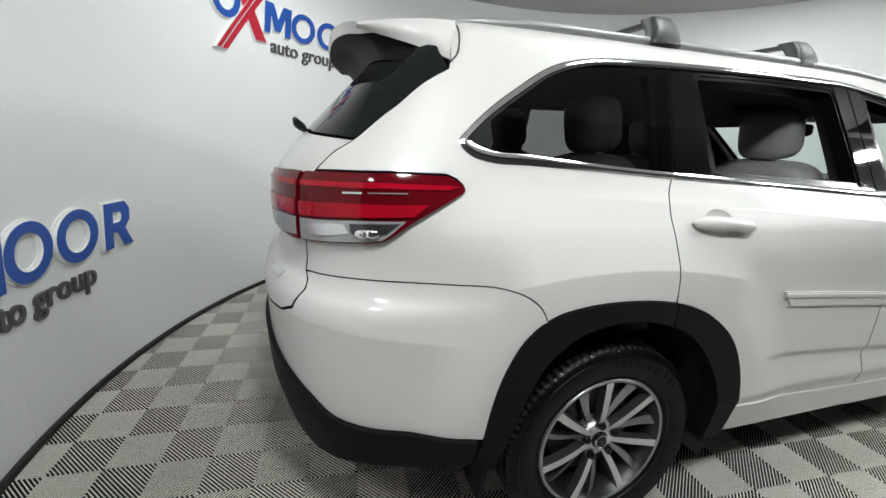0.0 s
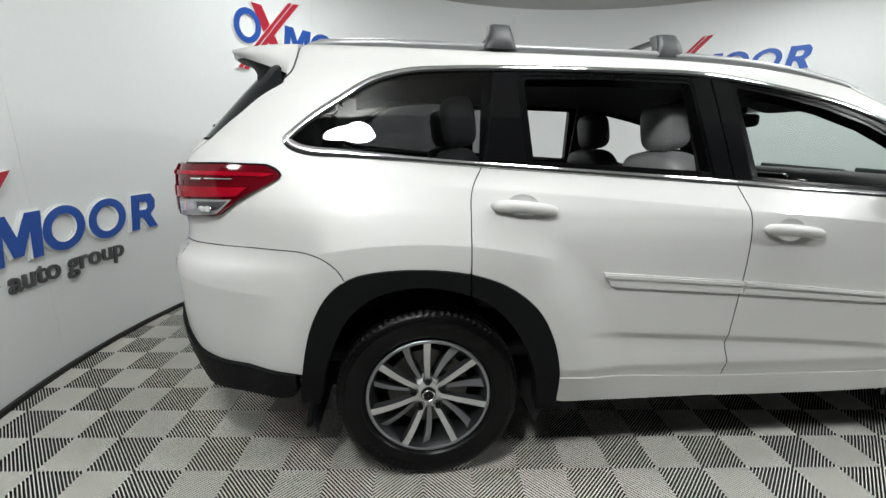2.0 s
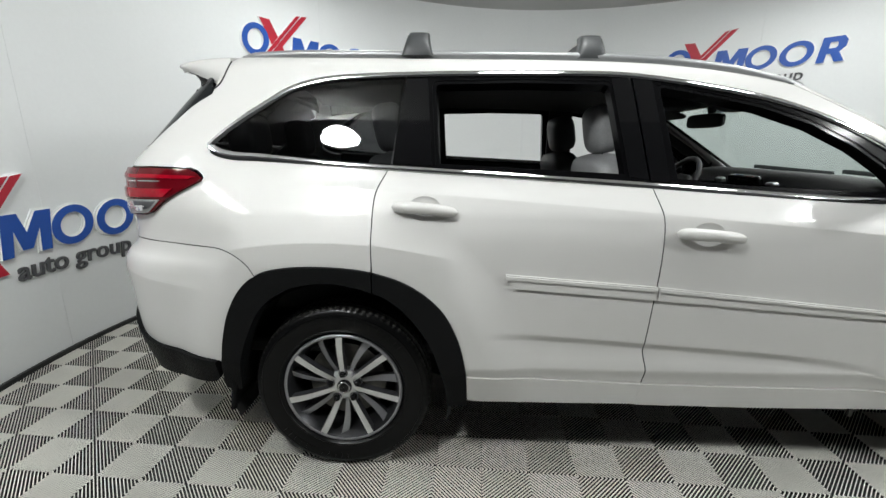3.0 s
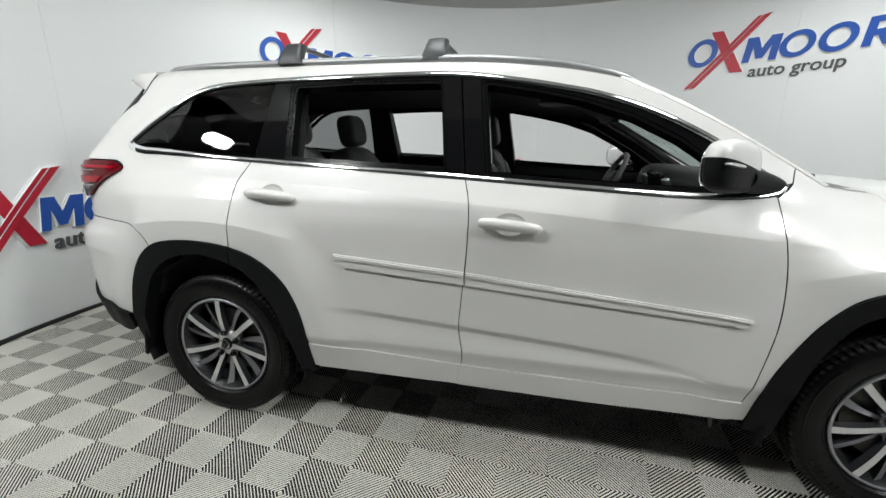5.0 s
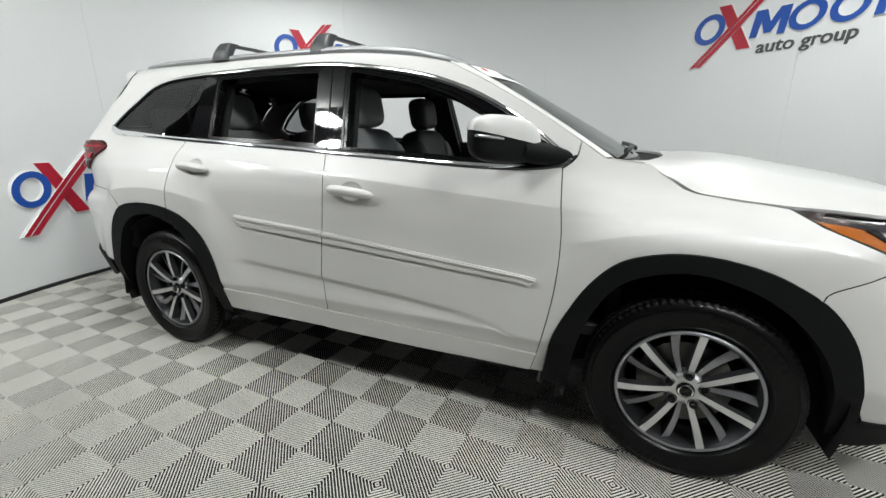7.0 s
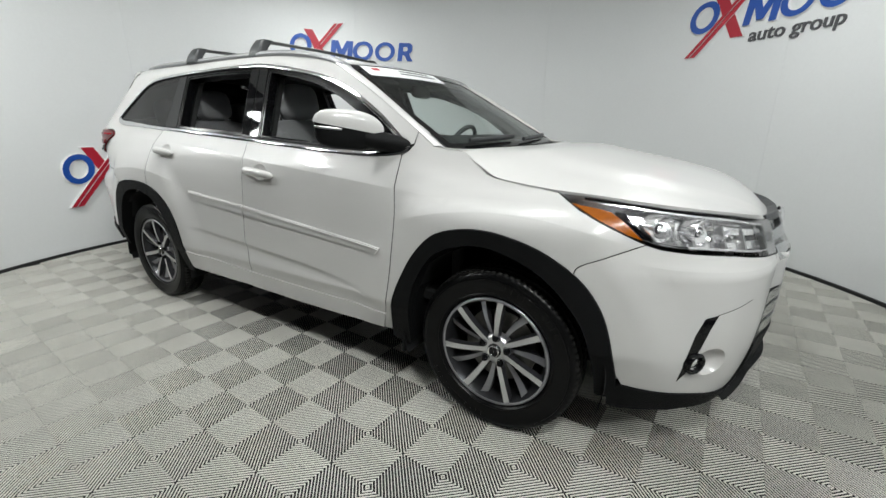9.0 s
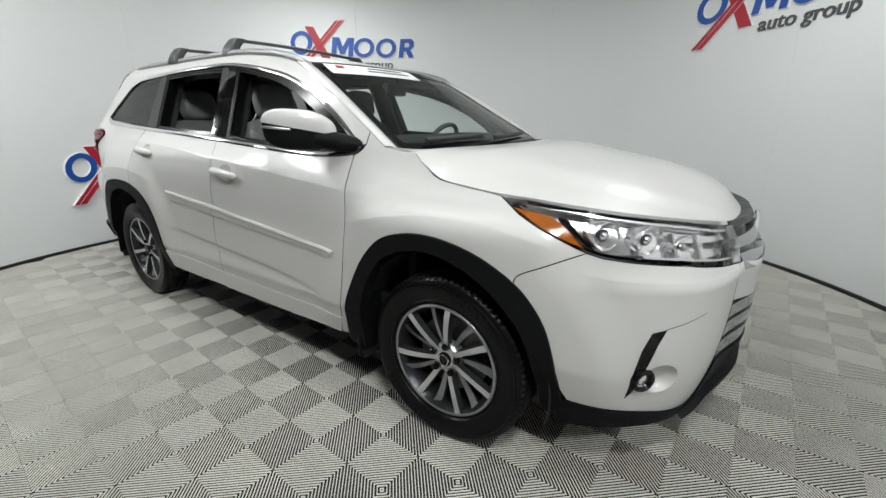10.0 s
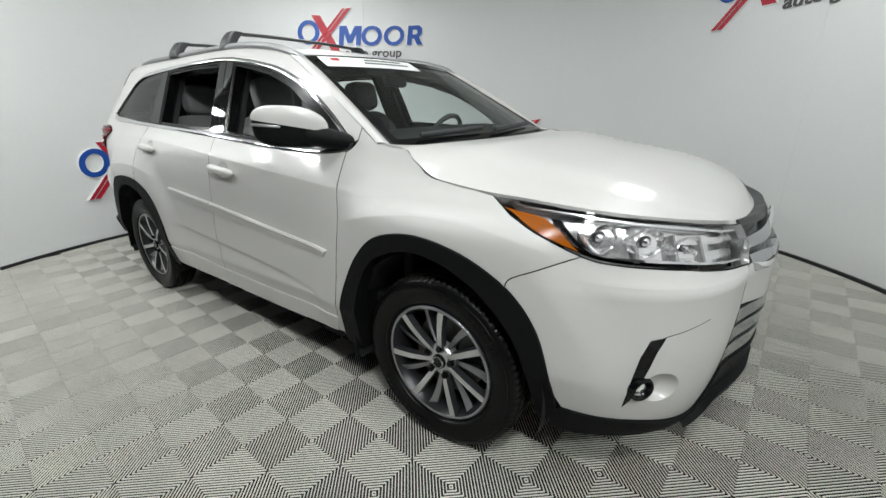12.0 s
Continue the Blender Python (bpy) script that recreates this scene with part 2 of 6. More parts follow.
def rear_ridge_z(s):
    return hermite(s, [-3.34, -2.51, -2.2, -1.9], [0.842, 0.835, 0.815, 0.788])


def front_ridge_z(s):
    return hermite(s, [1.7, 1.82, 2.04, 2.33, 3.04], [0.862, 0.851, 0.828, 0.819, 0.812])


def crease(z, at, below, above):
    """A sharp ridge: 1 on the line, falling away on both sides."""
    u = z - at
    return np.clip(1 - np.where(u < 0, -u / below, u / above), 0, 1) ** 1.5


def skin(s, z, off=0.0):
    s, z = np.asarray(s, float), np.asarray(z, float)
    s, z = np.broadcast_arrays(s, z)
    cx, cw = catmull(s, CS, CX), catmull(s, CS, CW)
    e = 1e-3
    dx, dw = catmull(s + e, CS, CX) - catmull(s - e, CS, CX), catmull(s + e, CS, CW) - catmull(s - e, CS, CW)
    ln = np.hypot(dx, dw) + 1e-12
    nx, nw = -dw / ln, dx / ln
    nx = np.where(s <= CS[0] + 2 * e, -1.0, np.where(s >= CS[-1] - 2 * e, 1.0, nx))
    nw = np.where((s <= CS[0] + 2 * e) | (s >= CS[-1] - 2 * e), 0.0, nw)
    drop = hermite(s, [-3, 0.2, 0.8, 1.2, 1.45, 1.7, 3], [0, 0, 0.04, 0.12, 0.145, 0.13, 0.13]) * step(z, 0.86, 1.0) * (1 - step(z, 1.25, 1.45))
    ps = hermite(z + drop, SZ, SD)
    # creased hollow along the lower doors
    cz = hermite(s, [-0.75, -0.2, 0.5, 0.85], [0.648, 0.615, 0.56, 0.49])
    fade = step(s, -0.86, -0.55) * (1 - step(s, 0.30, 0.80))
    low = cz - 0.035
    dent = np.where(z > low, 1 - step(z, low, cz), step(z, 0.49, np.maximum(low, 0.51)))
    ps = ps - 0.013 * fade * dent + 0.004 * fade * step(z, 0.9, cz)
    kr, kf = 1 - step(s, -2.40, -1.72), step(s, 1.72, 2.25)
    d = (1 - kr - kf) * ps + kr * hermite(z, RZ, RD) + kf * hermite(z, FZ, FD)
    # flared arches: soft at the sides, with a clear edge over the wheel
    for wx, r1, r2, amount, (fx, fk, fr) in ((-WHEEL_X, 0.60, 0.80, 0.026, FLARES_AT[0]), (WHEEL_X, 0.60, 0.76, 0.022, FLARES_AT[1])):
        r = np.hypot(s - wx, (z - HUB_Z) * 1.02)
        edge = (1 - np.clip((np.hypot((s - fx) * fk, z - HUB_Z) - fr) / 0.18, 0, 1)) ** 2
        f = step(z, 0.80, 0.93) * (1 - step(np.abs(s - wx), 0.34, 0.50))
        d = d + amount * ((1 - step(r, r1, r2)) * (1 - f) + 1.15 * edge * f) * step(z, 0.28, 0.5)
    # crease under the belt line, and one across each bumper
    d = d + crease(z, shoulder_z(s), 0.08, 0.05) * 0.006 * step(s, -1.75, -1.25) * (1 - step(s, 0.75, 1.15))
    d = d + crease(z, front_ridge_z(s), 0.07, 0.05) * 0.006 * step(s, 1.86, 2.02)
    d = d + crease(z, rear_ridge_z(s), 0.12, 0.09) * 0.008 * (1 - step(s, -2.10, -1.90))
    d = d + off
    sh = hermite(z, [0.9, 1.10, 1.22, 1.34, 1.45, 1.55, 1.66, 1.71], [0, 0, 0.005, 0.025, 0.065, 0.110, 0.160, 0.18]) * (1 - step(s, -2.50, -1.35))
    return np.stack([cx + nx * d + sh, CY - (cw + nw * d), z + 0 * d], -1)


def skin_normal(s, z, off=0.0):
    s = np.clip(np.asarray(s, float), CS[0] + 0.008, CS[-1] - 0.008)
    e = 2e-3
    a = skin(s + e, z, off) - skin(np.asarray(s) - e, z, off)
    b = skin(s, np.asarray(z) + e, off) - skin(s, np.asarray(z) - e, off)
    n = np.cross(a, b)
    return n / (np.linalg.norm(n, axis=-1, keepdims=True) + 1e-12)


def sw(w, z, front=False):
    """The s at which the front or rear of the skin is w from the middle."""
    lo, hi = (1.7, 3.04) if front else (-3.34, -1.8)
    for _ in range(24):
        mid = (lo + hi) / 2
        wide = CY - skin(mid, z)[1]
        if (wide > w) == front:
            lo = mid
        else:
            hi = mid
    return (lo + hi) / 2


def inside(pts, loop):
    x, y = pts[:, 0], pts[:, 1]
    a = np.asarray(loop)
    b = np.roll(a, -1, 0)
    hit = np.zeros(len(pts), bool)
    for (x0, y0), (x1, y1) in zip(a, b):
        c = (y0 > y) != (y1 > y)
        if c.any():
            hit ^= c & (x < (x1 - x0) * (y - y0) / ((y1 - y0) if y1 != y0 else 1e-12) + x0)
    return hit


def tidy(loop, gap, dense):
    """A loop with no double points, wound one way, drawn in by half a gap and cut into short pieces."""
    a = [np.array(p, float) for p in loop]
    a = [p for i, p in enumerate(a) if np.linalg.norm(p - a[i - 1]) > 1e-4]
    out = []
    for p, q in zip(a, a[1:] + a[:1]):
        n = max(1, int(np.linalg.norm(q - p) / dense))
        out += [p + (q - p) * k / n for k in range(n)]
    a = np.array(out)
    area = np.sum(a[:, 0] * np.roll(a[:, 1], -1) - np.roll(a[:, 0], -1) * a[:, 1])
    if area < 0:
        a = a[::-1]
    if gap:
        t1 = a - np.roll(a, 1, 0)
        t2 = np.roll(a, -1, 0) - a
        n1 = np.stack([-t1[:, 1], t1[:, 0]], 1) / (np.linalg.norm(t1, axis=1, keepdims=True) + 1e-12)
        n2 = np.stack([-t2[:, 1], t2[:, 0]], 1) / (np.linalg.norm(t2, axis=1, keepdims=True) + 1e-12)
        n = n1 + n2
        n /= np.maximum(np.sum(n * n1, 1, keepdims=True), 0.5)
        a = a + n * gap
    return a


from mathutils.geometry import delaunay_2d_cdt


def sheet(loop, grid, gap=0.0, dense=0.02, holes=(), folds=()):
    """Triangles that fill a loop in the plane, and its border."""
    a = tidy(loop, gap, dense)
    hs = [tidy(h, 0, dense) for h in holes]
    lo, hi = a.min(0), a.max(0)
    gx, gy = np.meshgrid(np.arange(lo[0] + grid * 0.5, hi[0], grid), np.arange(lo[1] + grid * 0.5, hi[1], grid))
    g = np.stack([gx.ravel(), gy.ravel()], 1)
    g = g[inside(g, a)]
    for h in hs:
        g = g[~inside(g, h)] if len(g) else g
    fold_pts = [np.array(f, float) for f in folds]
    fold_pts = [f[inside(f, a)] for f in fold_pts]
    fold_pts = [f[np.min(np.linalg.norm(f[:, None] - a[None], axis=2), 1) > 0.006] for f in fold_pts if len(f)]
    border = np.concatenate([a] + hs + [f for f in fold_pts if len(f)])
    if len(g):
        dist = np.min(np.linalg.norm(g[:, None] - border[None], axis=2), 1)
        g = g[dist > grid * 0.45]
    pts = np.concatenate([border, g]) if len(g) else border
    edges, k = [], 0
    for l in [a] + hs:
        edges += [(k + i, k + (i + 1) % len(l)) for i in range(len(l))]
        k += len(l)
    vs, _, fs, *_ = delaunay_2d_cdt([Vector(p) for p in pts], edges, [], 0, 1e-6)
    vs = np.array([tuple(v) for v in vs])
    fs = np.array([tuple(f) for f in fs])
    mid = vs[fs].mean(1)
    keep = inside(mid, a)
    for h in hs:
        keep &= ~inside(mid, h)
    fs = fs[keep]
    q = vs[fs]
    ar = (q[:, 1, 0] - q[:, 0, 0]) * (q[:, 2, 1] - q[:, 0, 1]) - (q[:, 2, 0] - q[:, 0, 0]) * (q[:, 1, 1] - q[:, 0, 1])
    fs[ar < 0] = fs[ar < 0][:, ::-1]
    fs = fs[np.abs(ar) > 1e-9]
    cnt = {}
    for f in fs:
        for i in range(3):
            e = (int(f[i]), int(f[(i + 1) % 3]))
            cnt[e] = 1
    rim = [e for e in cnt if (e[1], e[0]) not in cnt]
    return vs, fs, rim


def lift(name, loop, mats, off=0.0, gap=0.002, depth=0.018, grid=0.035, dense=0.02, sides="R", holes=(), folds=()):
    """A panel of the skin: a sheet laid on it, with turned-in edges. sides: R, L, or B for both halves in one mesh."""
    vs, fs, rim = sheet(loop, grid, gap, dense, holes, folds)
    vs[:, 0] = np.clip(vs[:, 0], CS[0], CS[-1])
    p, n = skin(vs[:, 0], vs[:, 1], off), skin_normal(vs[:, 0], vs[:, 1], off)
    V, F, N, I = [], [], [], []

    def add(p, n, flip):
        k = len(V)
        V.extend(p), N.extend(n)
        F.extend([(f[0] + k, f[2] + k, f[1] + k) if flip else tuple(f + k) for f in fs])
        I.extend([0] * len(fs))
        if depth:
            for a, b in rim:
                j = len(V)
                V.extend([p[a], p[b], p[b] - n[b] * depth, p[a] - n[a] * depth])
                side = np.cross(p[b] - p[a], n[a])
                side = side / (np.linalg.norm(side) + 1e-12) * (-1 if flip else 1)
                N.extend([side] * 4)
                F.append((j, j + 1, j + 2, j + 3) if flip else (j, j + 3, j + 2, j + 1))
                I.append(1 if len(mats) > 1 else 0)
    if sides in "RB":
        add(p, n, False)
    if sides in "LB":
        add(p * [1, -1, 1] + [0, 2 * CY, 0], n * [1, -1, 1], True)
    return mesh_of(name, V, F, mats, I, True, N)


def grid_patch(name, f, us, vs, mats, thick=0.0, flip=False):
    """A surface given by a function of two numbers, over a grid."""
    V = [f(u, v) for u in us for v in vs]
    k = len(vs)
    F = [(i * k + j, (i + 1) * k + j, (i + 1) * k + j + 1, i * k + j + 1) for i in range(len(us) - 1) for j in range(k - 1)]
    if flip:
        F = [q[::-1] for q in F]
    if thick:
        n0 = len(V)
        q = np.array(V).reshape(len(us), k, 3)
        nn = np.cross(np.gradient(q, axis=0), np.gradient(q, axis=1)).reshape(-1, 3)
        nn /= np.linalg.norm(nn, axis=1, keepdims=True) + 1e-12
        if flip:
            nn = -nn
        V = V + [tuple(np.array(a) - b * thick) for a, b in zip(V, nn)]
        F = F + [tuple(i + n0 for i in q[::-1]) for q in F]
        m = len(us)
        ring = [i * k for i in range(m)] + [(m - 1) * k + j for j in range(1, k)] + [i * k + k - 1 for i in range(m - 2, -1, -1)] + [j for j in range(k - 2, 0, -1)]
        for a, b in zip(ring, ring[1:] + ring[:1]):
            F.append((a, b, b + n0, a + n0) if flip else (b, a, a + n0, b + n0))
    half = (len(us) - 1) * (k - 1)
    me = mesh_of(name, V, F, mats, [0] * half + [len(mats) - 1] * half + [0] * (len(F) - 2 * half) if thick else None)
    me.set_sharp_from_angle(angle=radians(40))
    return me


def tube(name, pts, radius, mats, n=8, flat=1.0, up=(0, 0, 1), cap=True):
    """A bar along a line of points; radius a number or one for each point; flat: height to width."""
    p = np.array(pts, float)
    t = np.gradient(p, axis=0)
    t /= np.linalg.norm(t, axis=1, keepdims=True) + 1e-12
    V, F = [], []
    rad = np.broadcast_to(np.asarray(radius, float), (len(p),))
    for i in range(len(p)):
        a = np.cross(t[i], up)
        a /= np.linalg.norm(a) + 1e-12
        b = np.cross(a, t[i])
        for j in range(n):
            w = 2 * math.pi * (j + 0.5) / n
            V.append(p[i] + rad[i] * (math.cos(w) * a + flat * math.sin(w) * b))
    for i in range(len(p) - 1):
        for j in range(n):
            F.append((i * n + j, (i + 1) * n + j, (i + 1) * n + (j + 1) % n, i * n + (j + 1) % n))
    if cap:
        F += [tuple(range(n)), tuple(range(len(V) - 1, len(V) - n - 1, -1))]
    bm = bmesh.new()
    vs = [bm.verts.new(v) for v in V]
    for f in F:
        bm.faces.new([vs[i] for i in f])
    return bm_mesh(name, bm, mats, True, 50)


def flip_y(me, name):
    """The mirror image of a mesh of the car, across its centre plane."""
    m = me.copy()
    m.name = name
    m.transform(Matrix.Translation((0, CY, 0)) @ Matrix.Diagonal((1, -1, 1, 1)) @ Matrix.Translation((0, -CY, 0)))
    m.flip_normals()
    return m

# ---- the booth: a round white wall, open to a dark space behind the camera ----
C0 = (0.162, 0.034)
ROOM_R, ROOM_H = 3.67, 3.10
A_START, A_END = radians(-24), radians(206)     # the wall's stretch


def on_wall(deg, z, r=ROOM_R):
    a = radians(deg)
    return (C0[0] + r * math.cos(a), C0[1] + r * math.sin(a), z)


def ring_wall(name, r0, r1, z0, z1, a0, a1, n, m, kind_label):
    V, F = [], []
    for i in range(n + 1):
        a = a0 + (a1 - a0) * i / n
        for r, z in ((r0, z0), (r0, z1), (r1, z1), (r1, z0)):
            V.append((C0[0] + r * math.cos(a), C0[1] + r * math.sin(a), z))
    for i in range(n):
        for j in range(4):
            k = (j + 1) % 4
            F.append((i * 4 + j, i * 4 + k, (i + 1) * 4 + k, (i + 1) * 4 + j))
    F += [(0, 1, 2, 3), (n * 4 + 3, n * 4 + 2, n * 4 + 1, n * 4)]
    bm = bmesh.new()
    vs = [bm.verts.new(v) for v in V]
    for f in F:
        bm.faces.new([vs[i] for i in f])
    ob = new(name, bm_mesh(name, bm, m, True, 30))
    return tagged(ob, kind_label, kind="structure")


# the wall is made of curved sheets with hairline joints between them
SEAMS = [-24, 7, 50.5, 93, 136, 179, 206]
wall = tagged(new("wall_round"), "curved white painted booth wall with fine joints", kind="structure")
for a, b in zip(SEAMS, SEAMS[1:]):
    V, F = [], []
    n = 40
    a0, a1 = radians(a + 0.012), radians(b - 0.012)
    for i in range(n + 1):
        t = a0 + (a1 - a0) * i / n
        for r, z in ((ROOM_R, 0.0), (ROOM_R, ROOM_H), (ROOM_R + 0.10, ROOM_H), (ROOM_R + 0.10, 0.0)):
            V.append((C0[0] + r * math.cos(t), C0[1] + r * math.sin(t), z))
    for i in range(n):
        F += [(i * 4 + j, i * 4 + (j + 1) % 4, (i + 1) * 4 + (j + 1) % 4, (i + 1) * 4 + j) for j in range(4)]
    F += [(0, 1, 2, 3), (n * 4 + 3, n * 4 + 2, n * 4 + 1, n * 4)]
    bm = bmesh.new()
    vs = [bm.verts.new(v) for v in V]
    for f in F:
        bm.faces.new([vs[i] for i in f])
    part("panel", bm_mesh("wall_panel", bm, WALL, True, 30), wall)
ring_wall("baseboard", ROOM_R - 0.022, ROOM_R - 0.001, 0.0, 0.028, A_START, A_END, 160, BASE, "black rubber skirting strip along the round wall")

# ceiling: a flat grey disc, cut off behind the camera where the dark space begins
CUT = -2.12
V = [(C0[0] + (ROOM_R + 0.1) * math.cos(t), max(CUT, C0[1] + (ROOM_R + 0.1) * math.sin(t))) for t in np.linspace(radians(-44), radians(224), 160)]
bm = bmesh.new()
lo = [bm.verts.new((x, y, ROOM_H)) for x, y in V]
bm.faces.new(lo)
r = bmesh.ops.extrude_face_region(bm, geom=bm.faces[:])
bmesh.ops.translate(bm, verts=[v for v in r["geom"] if isinstance(v, bmesh.types.BMVert)], vec=(0, 0, 0.06))
tagged(new("ceiling", bm_mesh("ceiling", bm, CEIL)), "flat grey ceiling over the round booth", kind="structure")
for name, size, at in (("wall_back", (11.2, 0.12, 3.9), (-0.83, -4.6, 1.95)), ("wall_back_left", (0.12, 4.0, 3.9), (-6.35, -2.7, 1.95)), ("wall_back_right", (0.12, 4.0, 3.9), (4.7, -2.7, 1.95))):
    tagged(new(name, bm_mesh(name, box_bm(size, at), BLACKWALL)), "dark wall of the space behind the booth", kind="structure")
tagged(new("wall_fascia", bm_mesh("wall_fascia", box_bm((11.2, 0.08, 0.84), (-0.83, CUT + 0.04, 3.54)), BLACKWALL)), "dark fascia over the booth's ceiling edge", kind="structure")
tagged(new("ceiling_back", bm_mesh("ceiling_back", box_bm((11.2, 3.1, 0.1), (-0.83, -3.15, 3.95)), BLACKWALL)), "dark ceiling of the space behind the booth", kind="structure")

# floor: slab and ribbed tiles
ANG = radians(-3.4)
CELL = 0.2
F0 = (0.747, -1.356)    # a corner round which the ribs run in squares
slab = tagged(new("ground", bm_mesh("ground", box_bm((11.6, 9.2, 0.2), (-0.83, -0.4, -0.12)), SLAB)), "grey concrete slab under the tiles", kind="structure")


def tile_mesh():
    """Four squares of ribs that run slantwise, at right angles from one square to the next."""
    n, h, h1, w = 12, 0.016, 0.0043, 0.0033
    V, F, I = [], [], []
    pitch = CELL * math.sqrt(2) / (2 * n)

    def clip(poly, c):
        # keep the part of poly inside the cell
        for ax, sg in ((0, 1), (0, -1), (1, 1), (1, -1)):
            out = []
            for p, q in zip(poly, poly[1:] + poly[:1]):
                dp, dq = CELL / 2 - 0.0004 - sg * (p[ax] - c[ax]), CELL / 2 - 0.0004 - sg * (q[ax] - c[ax])
                if dp >= 0:
                    out.append(p)
                if (dp >= 0) != (dq >= 0):
                    t = dp / (dp - dq)
                    out.append((p[0] + t * (q[0] - p[0]), p[1] + t * (q[1] - p[1])))
            poly = out
            if not poly:
                return []
        return poly
    for i in range(2):
        for j in range(2):
            c = ((i + 0.5) * CELL, (j + 0.5) * CELL)
            sgn = 1 if (i + j) % 2 == 0 else -1
            d = np.array([1, sgn]) / math.sqrt(2)       # across the ribs
            e = np.array([-d[1], d[0]])
            for k in range(-n, n):
                m = (k + 0.5) * pitch
                half = w / 2
                a, b = (m - half), (m + half)
                L = CELL
                quad = [tuple(np.array(c) + d * u + e * v) for u, v in ((a, -L), (b, -L), (b, L), (a, L))]
                poly = clip(quad, c)
                if len(poly) < 3:
                    continue
                ar = sum(p[0] * q[1] - q[0] * p[1] for p, q in zip(poly, poly[1:] + poly[:1]))
                if ar < 0:
                    poly = poly[::-1]
                k0, np_ = len(V), len(poly)
                V += [(x, y, -d_) for d_ in (0.0, h1, h) for x, y in poly]
                F.append(tuple(range(k0, k0 + np_)))
                I.append(0)
                # below h1 the rib's sides change to the near-black groove colour
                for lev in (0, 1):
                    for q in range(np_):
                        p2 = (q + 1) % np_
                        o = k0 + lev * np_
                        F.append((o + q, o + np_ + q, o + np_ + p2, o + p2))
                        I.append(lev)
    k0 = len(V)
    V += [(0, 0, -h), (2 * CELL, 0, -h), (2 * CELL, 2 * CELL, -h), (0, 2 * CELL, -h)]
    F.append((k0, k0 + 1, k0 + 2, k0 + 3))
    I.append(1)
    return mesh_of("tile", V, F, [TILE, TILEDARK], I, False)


floor = tagged(new("floor"), "grey ribbed plastic floor tiles in a woven checker", kind="structure")


def lay_tiles():
    me = tile_mesh()
    u, v = np.array([math.cos(ANG), math.sin(ANG)]), np.array([-math.sin(ANG), math.cos(ANG)])
    for i in range(-14, 14):
        for j in range(-14, 14):
            p = np.array(F0) + 2 * CELL * (i * u + j * v)
            mid = p + CELL * (u + v)
            r = math.hypot(mid[0] - C0[0], mid[1] - C0[1])
            if r < ROOM_R + 0.12 and mid[1] > -3.75:
                ob = part("tile", me, floor)
                ob.matrix_basis = Matrix.Translation((p[0], p[1], 0)) @ Matrix.Rotation(ANG, 4, "Z")


# lamps that hang in the dark space, above and behind the camera; the last is added fill
def pendant_lamp(x, y, z, glow, r=0.19):
    lamp = new("pendant_lamp")
    lamp.location = (x, y, z)
    tagged(lamp, "flattened white globe lamp hung from the dark ceiling", "lamp", "pendant lamps")
    v, f = lathe([(max(0.001, r * math.cos(a)), 0.50 * r * math.sin(a)) for a in np.linspace(-math.pi / 2, math.pi / 2, 19)], 40)
    part("diffuser", mesh_of("diffuser", [(a, c, b) for a, b, c in v], f, [glow]), lamp)
    v, f = lathe([(r * 0.26, 0.47 * r), (r * 0.28, 0.54 * r), (r * 0.22, 0.72 * r), (0.02, 0.80 * r), (0.001, 0.80 * r)], 32)
    part("housing", mesh_of("housing", [(a, c, b) for a, b, c in v], f, [HOUSING]), lamp)
    part("cable", tube("cable", [(0, 0, 0.78 * r), (0, 0, 3.91 - z)], 0.008, HOUSING, up=(1, 0, 0)), lamp)
    return lamp


# added fill light, out of view in the ceiling
def ceiling_fill_lamp(x, y, r=0.30):
    lamp = new("ceiling_fill_lamp")
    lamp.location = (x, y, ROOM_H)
    tagged(lamp, "unseen round fill lamp added in the grey ceiling", "lamp", "ceiling lamps")
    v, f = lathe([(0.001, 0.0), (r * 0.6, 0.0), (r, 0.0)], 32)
    part("diffuser", mesh_of("ceiling_diffuser", [(x_, z_, -0.012) for x_, y_, z_ in v], [q[::-1] for q in f], [FILLGLOW]), lamp)
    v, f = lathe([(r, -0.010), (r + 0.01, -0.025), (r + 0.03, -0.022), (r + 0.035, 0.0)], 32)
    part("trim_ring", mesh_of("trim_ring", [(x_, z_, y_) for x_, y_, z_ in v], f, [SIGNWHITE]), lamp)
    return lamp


for x, y in CEILING_FILL:
    ceiling_fill_lamp(x, y)


for x, y, z, bright in LAMPS:
    pendant_lamp(x, y, z, LAMPGLOW if bright else LAMPDIM)


